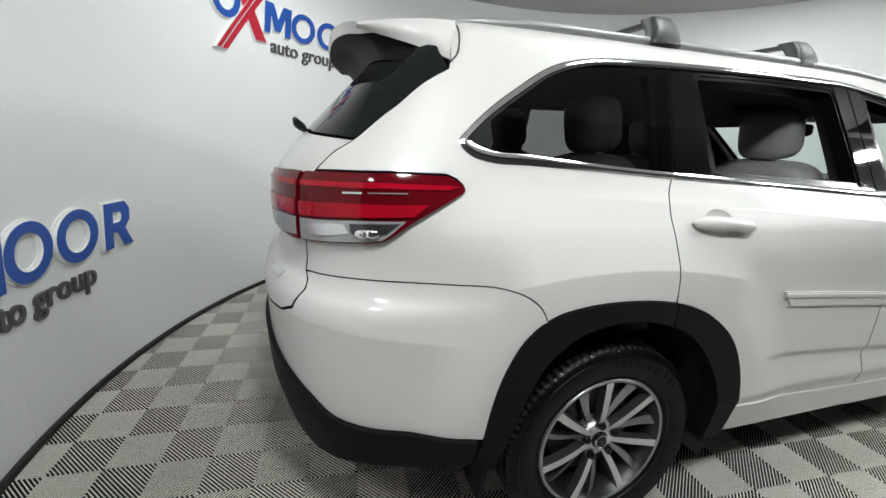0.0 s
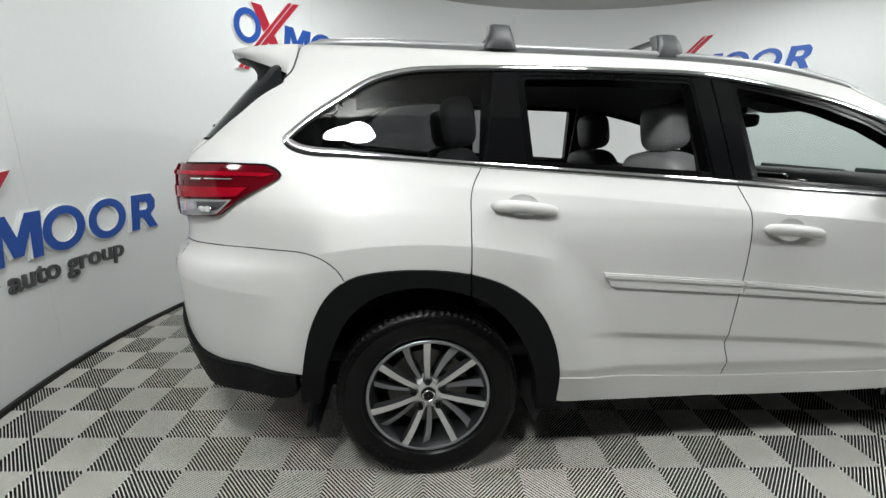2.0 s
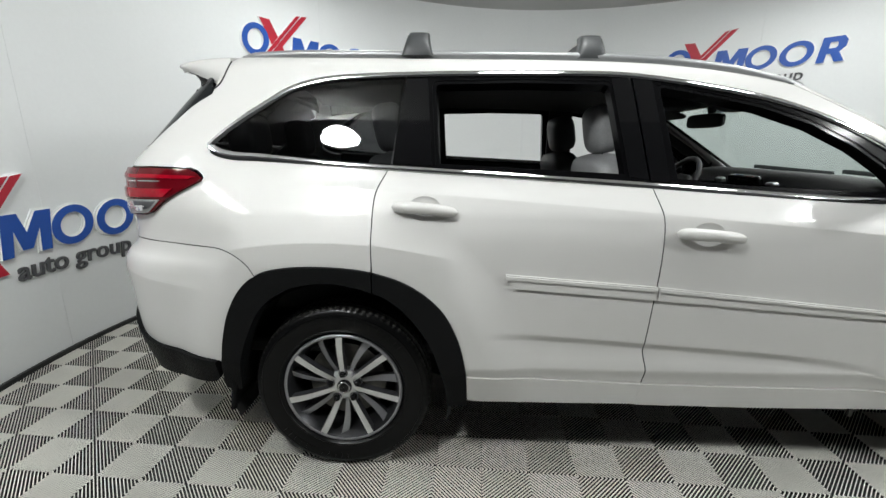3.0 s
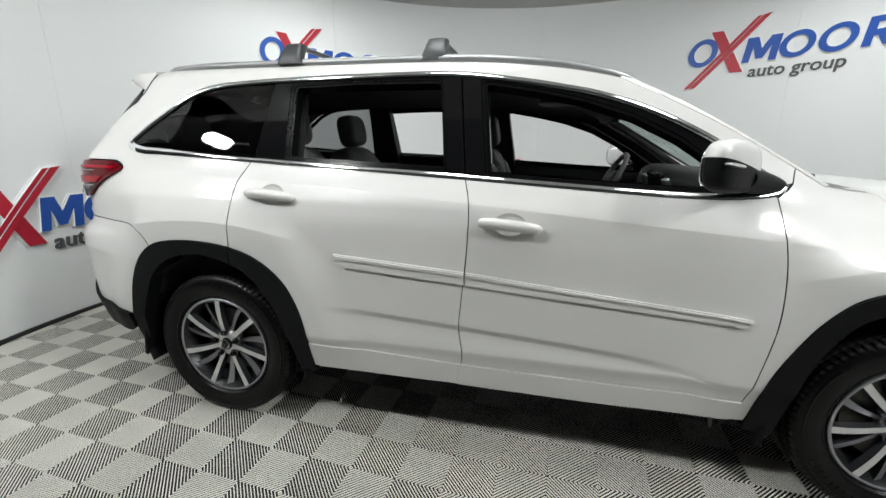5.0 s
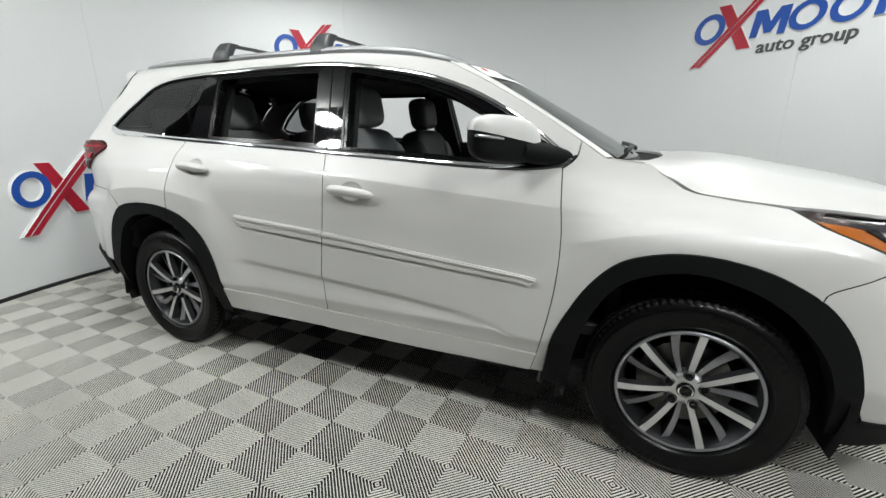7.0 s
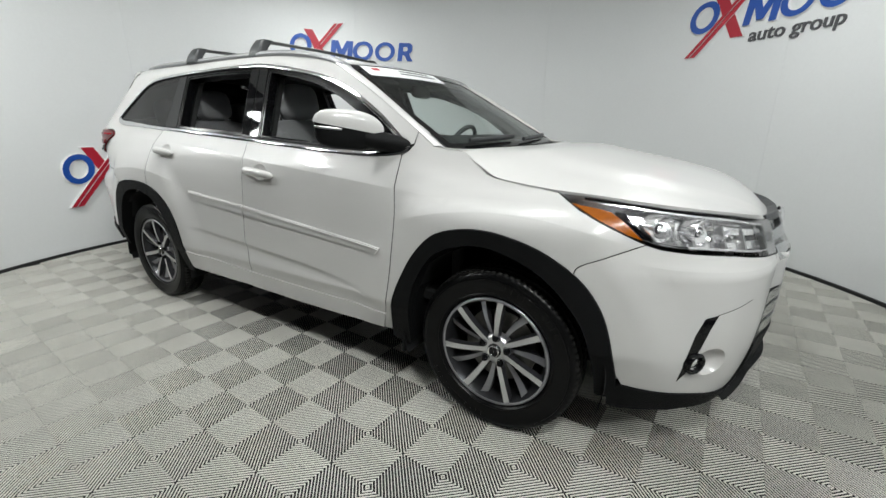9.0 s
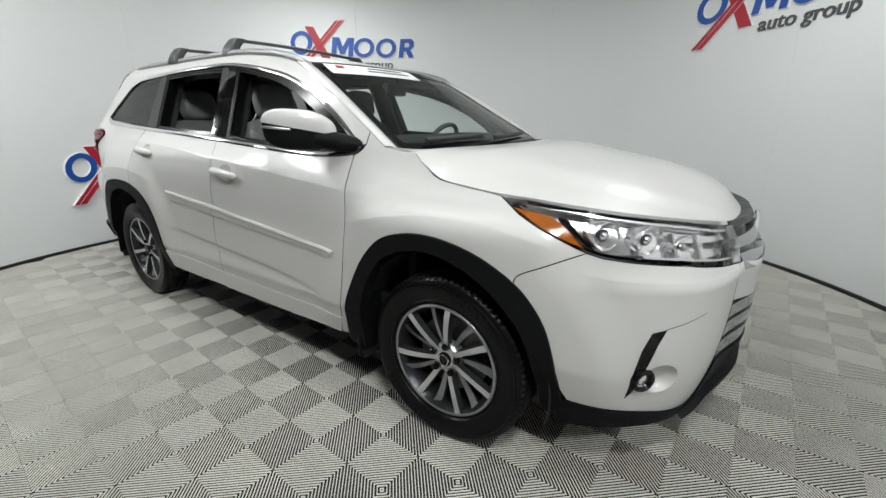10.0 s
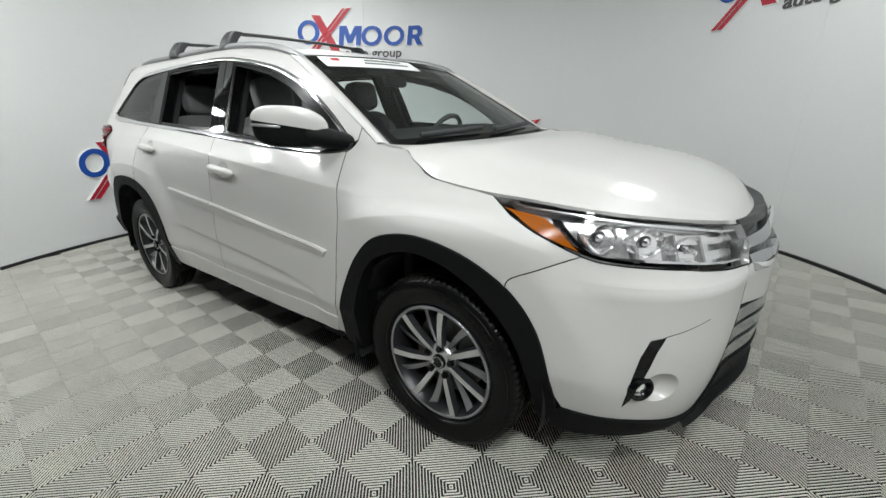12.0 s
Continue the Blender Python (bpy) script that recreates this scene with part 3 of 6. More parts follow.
# ---- wall signs: raised shapes on the curved wall ----
def wall_sign(deg, z0):
    """A sign whose left edge stands at deg; z0 is the height of its word's foot."""
    sign = tagged(new("wall_sign"), "raised blue and red sign with small grey words", "sign", "wall signs")
    k = 180 / (math.pi * ROOM_R)

    def bend(x, z, off):
        return on_wall(deg - x * k * 0.967, z0 + z * 0.967, ROOM_R - off)

    def slab_shape(name, outer, holes, m, lift_=0.022, label=""):
        def put(vs, off):
            return [bend(x, z, off) for x, z in vs]
        vs, fs, rim = sheet(outer, 0.06, 0, 0.02, holes)
        V = put(vs, lift_)
        F = [tuple(f) for f in fs]
        I = [0] * len(F)
        for a, b in rim:
            q = len(V)
            V += [bend(*vs[a], lift_), bend(*vs[b], lift_), bend(*vs[b], 0.0), bend(*vs[a], 0.0)]
            F.append((q, q + 3, q + 2, q + 1))
            I.append(1)
        part(name, mesh_of(name, V, F, [m, SIGNWHITE], I, False), sign, label)
        # white backing a little larger, which shows as a pale edge
        big = tidy(outer, -0.010, 0.02)
        small = [tidy(h[::-1], 0.008, 0.02) for h in holes]
        vs, fs, rim = sheet(big, 0.06, 0, 0.02, small)
        V = put(vs, 0.008)
        F = [tuple(f) for f in fs]
        for a, b in rim:
            q = len(V)
            V += [bend(*vs[a], 0.008), bend(*vs[b], 0.008), bend(*vs[b], 0.0), bend(*vs[a], 0.0)]
            F.append((q, q + 3, q + 2, q + 1))
        part("backing", mesh_of("backing", V, F, [SIGNWHITE], None, False), sign)

    def oval(cx, cz, a, b, lean=0.0, n=36):
        return [(cx + a * math.cos(t) + lean * b * math.sin(t), cz + b * math.sin(t)) for t in np.linspace(0, 2 * math.pi, n, endpoint=False)]
    lean = 0.14

    def shear(pts):
        return [(x + lean * z, z) for x, z in pts]
    # first ring
    slab_shape("ring", oval(0.175, 0.155, 0.150, 0.155, lean), [oval(0.175, 0.155, 0.088, 0.100, lean)], BLUE)
    # two more rings
    slab_shape("ring", oval(1.06, 0.128, 0.150, 0.132, lean), [oval(1.06, 0.128, 0.088, 0.083, lean)], BLUE)
    slab_shape("ring", oval(1.385, 0.128, 0.150, 0.132, lean), [oval(1.385, 0.128, 0.088, 0.083, lean)], BLUE)
    # an upright block with a notch and one with an opening
    slab_shape("block", shear([(0.575, 0.0), (0.645, 0.0), (0.650, 0.15), (0.70, 0.03), (0.765, 0.03), (0.815, 0.15), (0.82, 0.0), (0.89, 0.0), (0.89, 0.255), (0.79, 0.255), (0.7325, 0.135), (0.675, 0.255), (0.575, 0.255)]), [], BLUE)
    slab_shape("block", shear([(1.565, 0.0), (1.635, 0.0), (1.635, 0.085), (1.665, 0.085), (1.72, 0.0), (1.80, 0.0), (1.735, 0.10), (1.775, 0.145), (1.775, 0.21), (1.735, 0.255), (1.565, 0.255)]),
               [shear([(1.637, 0.14), (1.69, 0.14), (1.705, 0.155), (1.705, 0.185), (1.69, 0.20), (1.637, 0.20)])], BLUE)
    # crossing red bars, the rising one split by a white line
    slab_shape("bar", [(0.235, 0.375), (0.355, 0.375), (0.60, -0.09), (0.475, -0.09)], [], RED, 0.018)
    foot, top = (0.02, -0.235), (0.70, 0.475)
    slab_shape("bar", [foot, (foot[0] + 0.045, foot[1]), (top[0] + 0.010, top[1]), (top[0] - 0.035, top[1] - 0.005)], [], RED, 0.03)
    slab_shape("bar", [(foot[0] + 0.057, foot[1]), (foot[0] + 0.115, foot[1]), (top[0] + 0.095, top[1] + 0.01), (top[0] + 0.022, top[1])], [], RED, 0.03)
    # small words
    cu = bpy.data.curves.new("words", "FONT")
    cu.body, cu.size, cu.extrude, cu.offset, cu.shear = "auto group", 0.172, 0.0, 0.0018, 0.10
    cu.resolution_u = 4
    tmp = new("words_curve", cu)
    me = bpy.data.meshes.new_from_object(tmp.evaluated_get(bpy.context.evaluated_depsgraph_get()))
    bpy.data.objects.remove(tmp)
    co = np.array([tuple(v.co) for v in me.vertices])
    wide = co[:, 0].max()
    bm = bmesh.new()
    bm.from_mesh(me)
    bmesh.ops.triangulate(bm, faces=bm.faces[:])
    r = bmesh.ops.extrude_face_region(bm, geom=bm.faces[:])
    for v in bm.verts:
        v.co.z = 0.0
    for v in [g for g in r["geom"] if isinstance(g, bmesh.types.BMVert)]:
        v.co.z = 0.014
    for v in bm.verts:
        v.co = Vector(bend(0.65 + v.co.x * 0.83 / wide, -0.152 + v.co.y, v.co.z))
    part("lettering", bm_mesh("lettering", bm, GREY), sign, "small dark grey words auto group")
    return sign


for deg, z0 in ((192.6, 0.700), (150.5, 2.198), (108.3, 0.700), (66.1, 2.234)):
    wall_sign(deg, z0)


# ---- the car ----
car = tagged(new("car"), "pearl white SUV with black cladding, roof bars and lowered side windows", "car")
car.matrix_basis = Matrix.Translation((-0.0197, 0.0103, 0)) @ Matrix.Rotation(0.0066, 4, "Z")

# outlines on the side, as x and z
DLO_TOP = spline([(-1.917, 1.346), (-1.868, 1.392), (-1.806, 1.442), (-1.727, 1.496), (-1.598, 1.572), (-1.466, 1.607), (-1.309, 1.620), (-1.142, 1.627), (-0.70, 1.634), (-0.30, 1.630), (-0.10, 1.608), (0.083, 1.578), (0.313, 1.528), (0.528, 1.447), (0.727, 1.336), (0.856, 1.240), (0.919, 1.191)], 6)
DLO_BOT = spline([(0.919, 1.191), (0.905, 1.170), (0.85, 1.157), (0.727, 1.149), (0.539, 1.153), (0.12, 1.177), (-0.21, 1.197), (-0.7, 1.224), (-1.2, 1.251), (-1.49, 1.269), (-1.72, 1.281), (-1.82, 1.285), (-1.882, 1.301), (-1.912, 1.324), (-1.917, 1.346)], 6)
C_SEAM = spline([(-1.203, 1.251), (-1.243, 1.17), (-1.251, 1.05), (-1.25, 0.884)], 6)
B_SEAM = spline([(-0.205, 1.197), (-0.180, 1.10), (-0.180, 0.933), (-0.198, 0.712), (-0.206, 0.58), (-0.190, 0.49), (-0.200, 0.41), (-0.213, 0.338)], 6)
A_SEAM = spline([(0.887, 1.158), (0.899, 1.04), (0.912, 0.90), (0.904, 0.713), (0.869, 0.508), (0.848, 0.42), (0.823, 0.334)], 6)
REAR_ARCH = spline([(-1.862, 0.50), (-1.842, 0.61), (-1.812, 0.71), (-1.758, 0.806), (-1.682, 0.868), (-1.583, 0.894), (-1.434, 0.902), (-1.265, 0.886), (-1.118, 0.838), (-0.995, 0.742), (-0.927, 0.618), (-0.892, 0.466), (-0.883, 0.338)], 6)
REAR_ARCH_IN = spline([(-1.81, 0.36), (-1.775, 0.53), (-1.738, 0.63), (-1.680, 0.735), (-1.585, 0.808), (-1.46, 0.838), (-1.375, 0.836), (-1.184, 0.775), (-1.045, 0.617), (-0.985, 0.45), (-0.962, 0.30)], 6)
FRONT_ARCH = spline([(0.877, 0.336), (0.908, 0.515), (0.967, 0.650), (1.036, 0.762), (1.123, 0.846), (1.243, 0.887), (1.375, 0.895), (1.533, 0.866), (1.64, 0.820), (1.734, 0.757), (1.810, 0.657), (1.853, 0.533), (1.880, 0.395)], 6)
FRONT_ARCH_IN = spline([(0.975, 0.28), (0.995, 0.48), (1.040, 0.63), (1.131, 0.765), (1.252, 0.820), (1.36, 0.832), (1.467, 0.812), (1.580, 0.762), (1.670, 0.690), (1.750, 0.585), (1.795, 0.45), (1.81, 0.30)], 6)
ROOF_LINE = spline([(-1.895, 1.698), (-1.7, 1.694), (-1.3, 1.690), (-0.9, 1.687), (-0.5, 1.682), (-0.175, 1.668), (0.0, 1.650), (0.194, 1.622), (0.363, 1.586)], 5)
PILLAR_A = spline([(0.363, 1.586), (0.52, 1.510), (0.75, 1.383), (0.94, 1.262), (1.035, 1.198)], 6)


def side_pts(pts):
    """Points of the side, given as x and z, as s and z."""
    x, z = np.array([p[0] for p in pts], float), np.array([p[1] for p in pts], float)
    lo, hi = np.full(len(x), -2.75), np.full(len(x), 2.4)
    for _ in range(30):
        mid = (lo + hi) / 2
        left = skin(mid, z)[:, 0] < x
        lo, hi = np.where(left, mid, lo), np.where(left, hi, mid)
    return [(float(a), float(b)) for a, b in zip((lo + hi) / 2, z)]


HOOD_SEAM = [(1.19, 1.178), (1.225, 1.155), (1.262, 1.125), (1.30, 1.098), (1.339, 1.084), (1.40, 1.075), (1.50, 1.064), (1.585, 1.052)]
BUMP_SEAM_F = spline([(1.702, 0.779), (1.712, 0.806), (1.811, 0.858), (1.922, 0.905)], 5)       # as s, z
HL_TOP = [(1.600, 1.053), (1.716, 1.047), (1.866, 1.034), (2.056, 1.017), (2.283, 0.996), (2.42, 0.977), (2.575, 0.955)]
HL_BACK = [(1.608, 1.050), (1.69, 1.001), (1.796, 0.957), (1.887, 0.918), (1.922, 0.905)]
HL_FOOT = [(1.922, 0.905), (1.974, 0.892), (2.054, 0.883), (2.237, 0.870), (2.40, 0.849), (2.572, 0.828)]


def both(name, loop, mats, label="", holes=(), **kw):
    """A panel on the near side of the car and its twin on the far side."""
    obs = []
    for side in "RL":
        obs.append(part(name, lift(name, loop, mats, sides=side, holes=holes, **kw), car, label))
    return obs


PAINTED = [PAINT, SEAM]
# lines along which the lower doors are creased
FOLDS = []
fs_ = np.arange(-0.88, 0.90, 0.02)
fz_ = hermite(fs_, [-0.75, -0.2, 0.5, 0.85], [0.648, 0.615, 0.56, 0.49])
for dz in (0.022, 0.008, 0.0, -0.008, -0.0175, -0.027, -0.035, -0.043, -0.06):
    FOLDS.append(np.stack([fs_, np.maximum(fz_ + dz, 0.466)], 1))
for z_ in (0.478, 0.49, 0.502):
    FOLDS.append(np.stack([fs_, np.full(len(fs_), z_)], 1))
SHOULDER = []
fs_ = np.arange(-1.80, 1.16, 0.02)
for dz in (0.018, 0.006, 0.0015, -0.0015, -0.006, -0.018):
    SHOULDER.append(np.stack([fs_, shoulder_z(fs_) + dz], 1))
FOLDS += SHOULDER
FLARES = []
for fx_, fk_, fr_ in FLARES_AT:
    fs_ = np.arange(-0.48, 0.481, 0.015)
    for dr in (0.03, 0.012, 0.003, -0.003, -0.012):
        FLARES.append(np.stack([fx_ + fs_, HUB_Z + np.sqrt(np.maximum((fr_ + dr) ** 2 - (fs_ * fk_) ** 2, 0))], 1))
RIDGES = []
fs_ = np.arange(1.88, 2.60, 0.02)
for dz in (0.012, 0.0015, -0.0015, -0.012):
    RIDGES.append(np.stack([fs_, front_ridge_z(fs_) + dz], 1))
fs_ = np.arange(-3.30, -1.96, 0.02)
for dz in (0.012, 0.0015, -0.0015, -0.012):
    RIDGES.append(np.stack([fs_, rear_ridge_z(fs_) + dz], 1))
FOLDS += FLARES
HANDLES = ((-1.187, 1.122, -0.018), (-0.148, 1.042, -0.018))


def handle_hole(x0, z0, slope, k=1.0):
    return [(x0 + 0.130 + 0.062 * k * math.cos(a), z0 + slope * 0.5 + 0.004 + 0.043 * k * math.sin(a)) for a in np.linspace(0, 2 * math.pi, 28, endpoint=False)]


# doors
belt_r = [p for p in DLO_BOT if -1.2 < p[0] < -0.21]
belt_f = [p for p in DLO_BOT if -0.20 < p[0] < 0.885]
rear_arch_door = [p for p in REAR_ARCH if p[0] > -1.249]


def sill_z(x):
    return float(np.interp(x, [-0.89, -0.19, 0.88], [0.457, 0.432, 0.421]))


ra = [p for p in rear_arch_door if p[1] > sill_z(p[0])]
bs = [p for p in B_SEAM if p[1] > sill_z(p[0])]
loop = side_pts(C_SEAM[:-1] + [(-1.25, 0.884)] + ra + [(-0.890, 0.457)] + [(-0.196, 0.432)] + bs[::-1] + belt_r[:])
rear_doors = both("rear_door", loop, PAINTED, "white rear passenger door, window lowered", grid=0.03, folds=FOLDS, holes=[handle_hole(*HANDLES[0])])
asm_ = [p for p in A_SEAM if p[1] > sill_z(p[0])]
loop = side_pts(bs + [(-0.196, 0.432), (0.849, 0.4215)] + asm_[::-1] + belt_f)
front_doors = both("front_door", loop, PAINTED, "white front passenger door, window lowered", grid=0.03, folds=FOLDS, holes=[handle_hole(*HANDLES[1])])
# lower strips of the doors
loop = side_pts([(-0.890, 0.4565), (-0.196, 0.4315)] + [p for p in B_SEAM if p[1] < 0.428] + [(-0.5, 0.334), (-0.86, 0.332), (-0.883, 0.338)])
for d, side in zip(rear_doors, "RL"):
    part("lower_molding", lift("lower_molding", loop, [PAINT], 0.007, 0.0005, 0.02, 0.03, sides=side), d)
loop = side_pts([(-0.196, 0.4315), (0.849, 0.4205)] + [p for p in A_SEAM if p[1] < 0.417] + [(0.3, 0.330), (-0.205, 0.334)] + [p for p in B_SEAM if p[1] < 0.428][::-1])
for d, side in zip(front_doors, "RL"):
    part("lower_molding", lift("lower_molding", loop, [PAINT], 0.007, 0.0005, 0.02, 0.03, sides=side), d)
# fender
arch_f = [p for p in FRONT_ARCH if p[0] < 1.702]
loop = side_pts([(0.937, 1.203), (0.919, 1.180), (0.893, 1.160)] + A_SEAM[:] + [(0.868, 0.333)] + arch_f) + BUMP_SEAM_F + HL_BACK[::-1][1:] + side_pts(HOOD_SEAM[::-1] + [(1.10, 1.186), (1.035, 1.198), (0.945, 1.258)])
both("front_fender", loop, PAINTED, grid=0.03, folds=SHOULDER + FLARES)
# quarter panel with the roof's side and the windscreen pillar
arch_r = [p for p in REAR_ARCH if -1.70 < p[0] < -1.251]
BUMP_SEAM_R = spline([(-1.702, 0.858), (-1.735, 0.906), (-1.805, 0.946), (-2.026, 0.964), (-2.232, 0.966), (-2.485, 0.962), (-2.655, 0.956)], 5)
LAMP_UNDER = [(-2.655, 1.00), (-2.655, 1.049), (-2.479, 1.061), (-2.325, 1.069), (-2.262, 1.077), (-2.225, 1.093), (-2.150, 1.133), (-1.978, 1.205), (-1.970, 1.214), (-1.978, 1.226), (-2.000, 1.240)]
LAMP_TOP = [(-2.040, 1.252), (-2.259, 1.256), (-2.516, 1.252), (-2.612, 1.249)]
D_EDGE = spline([(-2.612, 1.249), (-2.563, 1.298), (-2.490, 1.335), (-2.410, 1.400), (-2.355, 1.436), (-2.255, 1.490), (-2.135, 1.540)], 4)[1:] + [(-2.150, 1.575), (-2.170, 1.608), (-2.185, 1.640), (-2.190, 1.668)]
dlo_white_top = DLO_TOP[::-1]
dlo_white_bot = [p for p in DLO_BOT if p[0] < -1.203][::-1]
loop = (side_pts(C_SEAM[:-1] + [(-1.252, 0.886)] + arch_r[::-1]) + BUMP_SEAM_R + LAMP_UNDER + LAMP_TOP + D_EDGE + side_pts(ROOF_LINE[1:] + PILLAR_A[1:-6]) + side_pts([(0.945, 1.257), (0.937, 1.205)])
        + side_pts(dlo_white_top[1:-1]) + side_pts(dlo_white_bot))
both("quarter_panel", loop, PAINTED, grid=0.03, folds=SHOULDER + FLARES)
# rear bumper
R_LOW = [(-1.915, 0.505), (-2.118, 0.520), (-2.345, 0.529), (-2.47, 0.546), (-2.58, 0.592), (-2.748, 0.635), (-2.90, 0.67), (-3.34, 0.70)]
R_TOP = [(-3.34, 0.80), (-2.95, 0.80), (-2.72, 0.825), (-2.641, 0.855), (-2.608, 0.913), (-2.650, 0.953)]
arch_b = [p for p in REAR_ARCH if p[0] <= -1.70][::-1]
loop = side_pts(arch_b) + spline(R_LOW, 6)[1:] + R_TOP + BUMP_SEAM_R[::-1][1:]
part("rear_bumper", lift("rear_bumper", loop, PAINTED, 0, 0.002, 0.02, 0.03, sides="B", folds=RIDGES), car, "white rear bumper")
clad = spline(R_LOW, 6)
low = [(-3.34, 0.355), (-2.80, 0.365), (-2.55, 0.362), (-2.233, 0.387), (-1.961, 0.394), (-1.92, 0.42)]
part("rear_bumper_cladding", lift("rear_bumper_cladding", clad + spline(low, 4), [PLASTIC], 0.016, 0.001, 0.035, 0.04, sides="B"), car, "black plastic lower rear bumper")
# tailgate
loop = [(-3.34, 0.804), (-2.95, 0.804), (-2.725, 0.829), (-2.646, 0.858), (-2.613, 0.914), (-2.658, 0.956), (-2.66, 1.06), (-2.617, 1.249), (-2.568, 1.298), (-2.497, 1.332), (-3.0, 1.352), (-3.34, 1.356)]
tailgate = part("tailgate", lift("tailgate", loop, PAINTED, 0, 0.002, 0.02, 0.035, sides="B"), car, "white tailgate")
glass_edge = spline([(-2.496, 1.337), (-2.416, 1.400), (-2.361, 1.436), (-2.261, 1.490), (-2.141, 1.540)], 4) + [(-2.19, 1.572), (-2.28, 1.605)]
part("rear_window", lift("rear_window", [(-3.34, 1.360), (-3.0, 1.356)] + glass_edge + [(-3.34, 1.665)], [REARGLASS], -0.004, 0.001, 0.01, 0.05, sides="B"), tailgate, "dark tinted rear window")
# rear wiper stub at the foot of the window
p0 = np.array(skin(-3.13, 1.372, 0.012))
part("wiper", tube("wiper", [p0 + [0.0, 0.05, -0.012], p0 + [-0.012, 0.03, 0.0], p0 + [-0.026, 0.01, 0.010], p0 + [-0.034, -0.012, 0.026]], [0.010, 0.016, 0.016, 0.008], RACK), tailgate, "black rear wiper foot")
# emblem bars on the tailgate
part("badge", lift("badge", [(sw(0.52, 0.905), 0.905), (sw(0.40, 0.905), 0.905), (sw(0.40, 0.925), 0.925), (sw(0.52, 0.925), 0.925)], [CHROME], 0.004, 0, 0.004, 0.03), tailgate, "small chrome badge bar")


# spoiler: a white slab with white cheeks, gloss black beneath
def spoiler_pt(u, v):
    """u across from -1 to 1; v from the roof to the trailing edge."""
    w = abs(u)
    x = -1.885 - v * (0.345 - 0.065 * w ** 3)
    z = 1.724 - 0.026 * w ** 2 - 0.006 * v - 0.006 * v ** 3 - 0.006 * max(0, w - 0.85) / 0.15
    return (x, CY + u * (0.548 - 0.10 * v ** 2), z)


def cheek_foot(v, sg):
    """Lower edge of the spoiler's cheek."""
    return np.array([-1.890 - 0.275 * v, CY + sg * (0.605 - 0.14 * v - 0.03 * v * v), 1.560 + 0.105 * v ** 0.8])


part("spoiler", grid_patch("spoiler", spoiler_pt, np.linspace(-1, 1, 41), np.linspace(0, 1, 14), [PAINT, GLOSS], 0.034), car, "white roof spoiler")
for side, sg in (("R", -1), ("L", 1)):
    def cheek(u, v, sg=sg):
        a, b = np.array(spoiler_pt(sg, u)) - [0, 0, 0.002], cheek_foot(u, sg)
        m = a + (b - a) * v
        return (m[0], m[1] + sg * 0.012 * math.sin(math.pi * v), m[2])
    part("spoiler_cheek", grid_patch("spoiler_cheek", cheek, np.linspace(0, 1, 16), np.linspace(0, 1, 8), [PAINT, GLOSS], 0.018, flip=sg > 0), car)
    # joint between the cheek and the body
    line = [np.array(skin(s_, z_, 0.0015)) for s_, z_ in side_pts(spline([(-1.920, 1.558), (-1.897, 1.586), (-1.886, 1.620), (-1.881, 1.650), (-1.879, 1.676)], 5))]
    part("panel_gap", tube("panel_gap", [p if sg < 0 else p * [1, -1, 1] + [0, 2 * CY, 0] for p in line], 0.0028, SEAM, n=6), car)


def spoiler_under(u, v):
    """The underside: v from the spoiler's rim to the rear window."""
    w, sg = abs(u), (-1 if u < 0 else 1)
    if w < 0.7:
        a = np.array(spoiler_pt(u / 0.7, 1.0)) + [0.006, 0, -0.036]
        k = (w / 0.7) ** 4
        a = a * (1 - k) + (cheek_foot(1.0, sg) + [0.012, -sg * 0.016, 0.004]) * k
    else:
        a = cheek_foot(1 - (w - 0.7) / 0.3, sg) + [0.012, -sg * 0.016, 0.004]
    zb = 1.612 - 0.055 * w ** 2
    s_ = sw(0.595 * w, zb) if w > 0.02 else -3.34
    b = np.array(skin(s_, zb, 0.0))
    if sg > 0:
        b = b * [1, -1, 1] + [0, 2 * CY, 0]
    m = a + (b - a) * v + np.array([0.02, 0, 0.028]) * math.sin(math.pi * v) * (1 - w)
    return tuple(m)


part("spoiler_underside", grid_patch("spoiler_underside", spoiler_under, np.linspace(-1, 1, 61), np.linspace(0, 1, 10), [PLASTIC], 0.004), car, "black underside of the spoiler")

# roof
EDGE_S = side_pts(ROOF_LINE)
EDGE_W = [CY - float(skin(a, b)[1]) for a, b in EDGE_S]


def edge_at(x):
    """Half width and height of the roof's edge at x."""
    xs = [p[0] for p in ROOF_LINE]
    return float(np.interp(x, xs, EDGE_W)), float(np.interp(x, xs, [p[1] for p in ROOF_LINE]))


def roof_pt(u, v):
    """u from rear to front, v across from -1 to 1."""
    w = abs(v)
    xe = -1.90 + u * (0.385 + 1.90)
    xc = -1.91 + u * (0.438 + 1.91)
    x = xc + (xe - xc) * w ** 2.2
    we, ze = edge_at(min(xe, 0.363))
    crown = 0.052 * (1 - w ** 2.3) * float(np.interp(u, [0, 0.15, 0.4, 0.6, 1], [0.55, 0.78, 0.95, 0.9, 0.36]))
    return (x, CY + v * (we - 0.004), ze + crown + 0.002)


part("roof", grid_patch("roof", roof_pt, np.linspace(0, 1, 40), np.linspace(-1, 1, 31), [PAINT], 0.012, flip=False), car)
# headliner, its cloth coloured dark for the cabin's shade
part("headliner", grid_patch("headliner", lambda u, v: tuple(np.array(roof_pt(0.03 + 0.94 * u, v * 0.99)) - [0, 0, 0.055 + 0.03 * abs(v) ** 4]), np.linspace(0, 1, 20), np.linspace(-1, 1, 15), [LINER], 0.012), car, "cloth headliner, cabin shade in its dark colour")
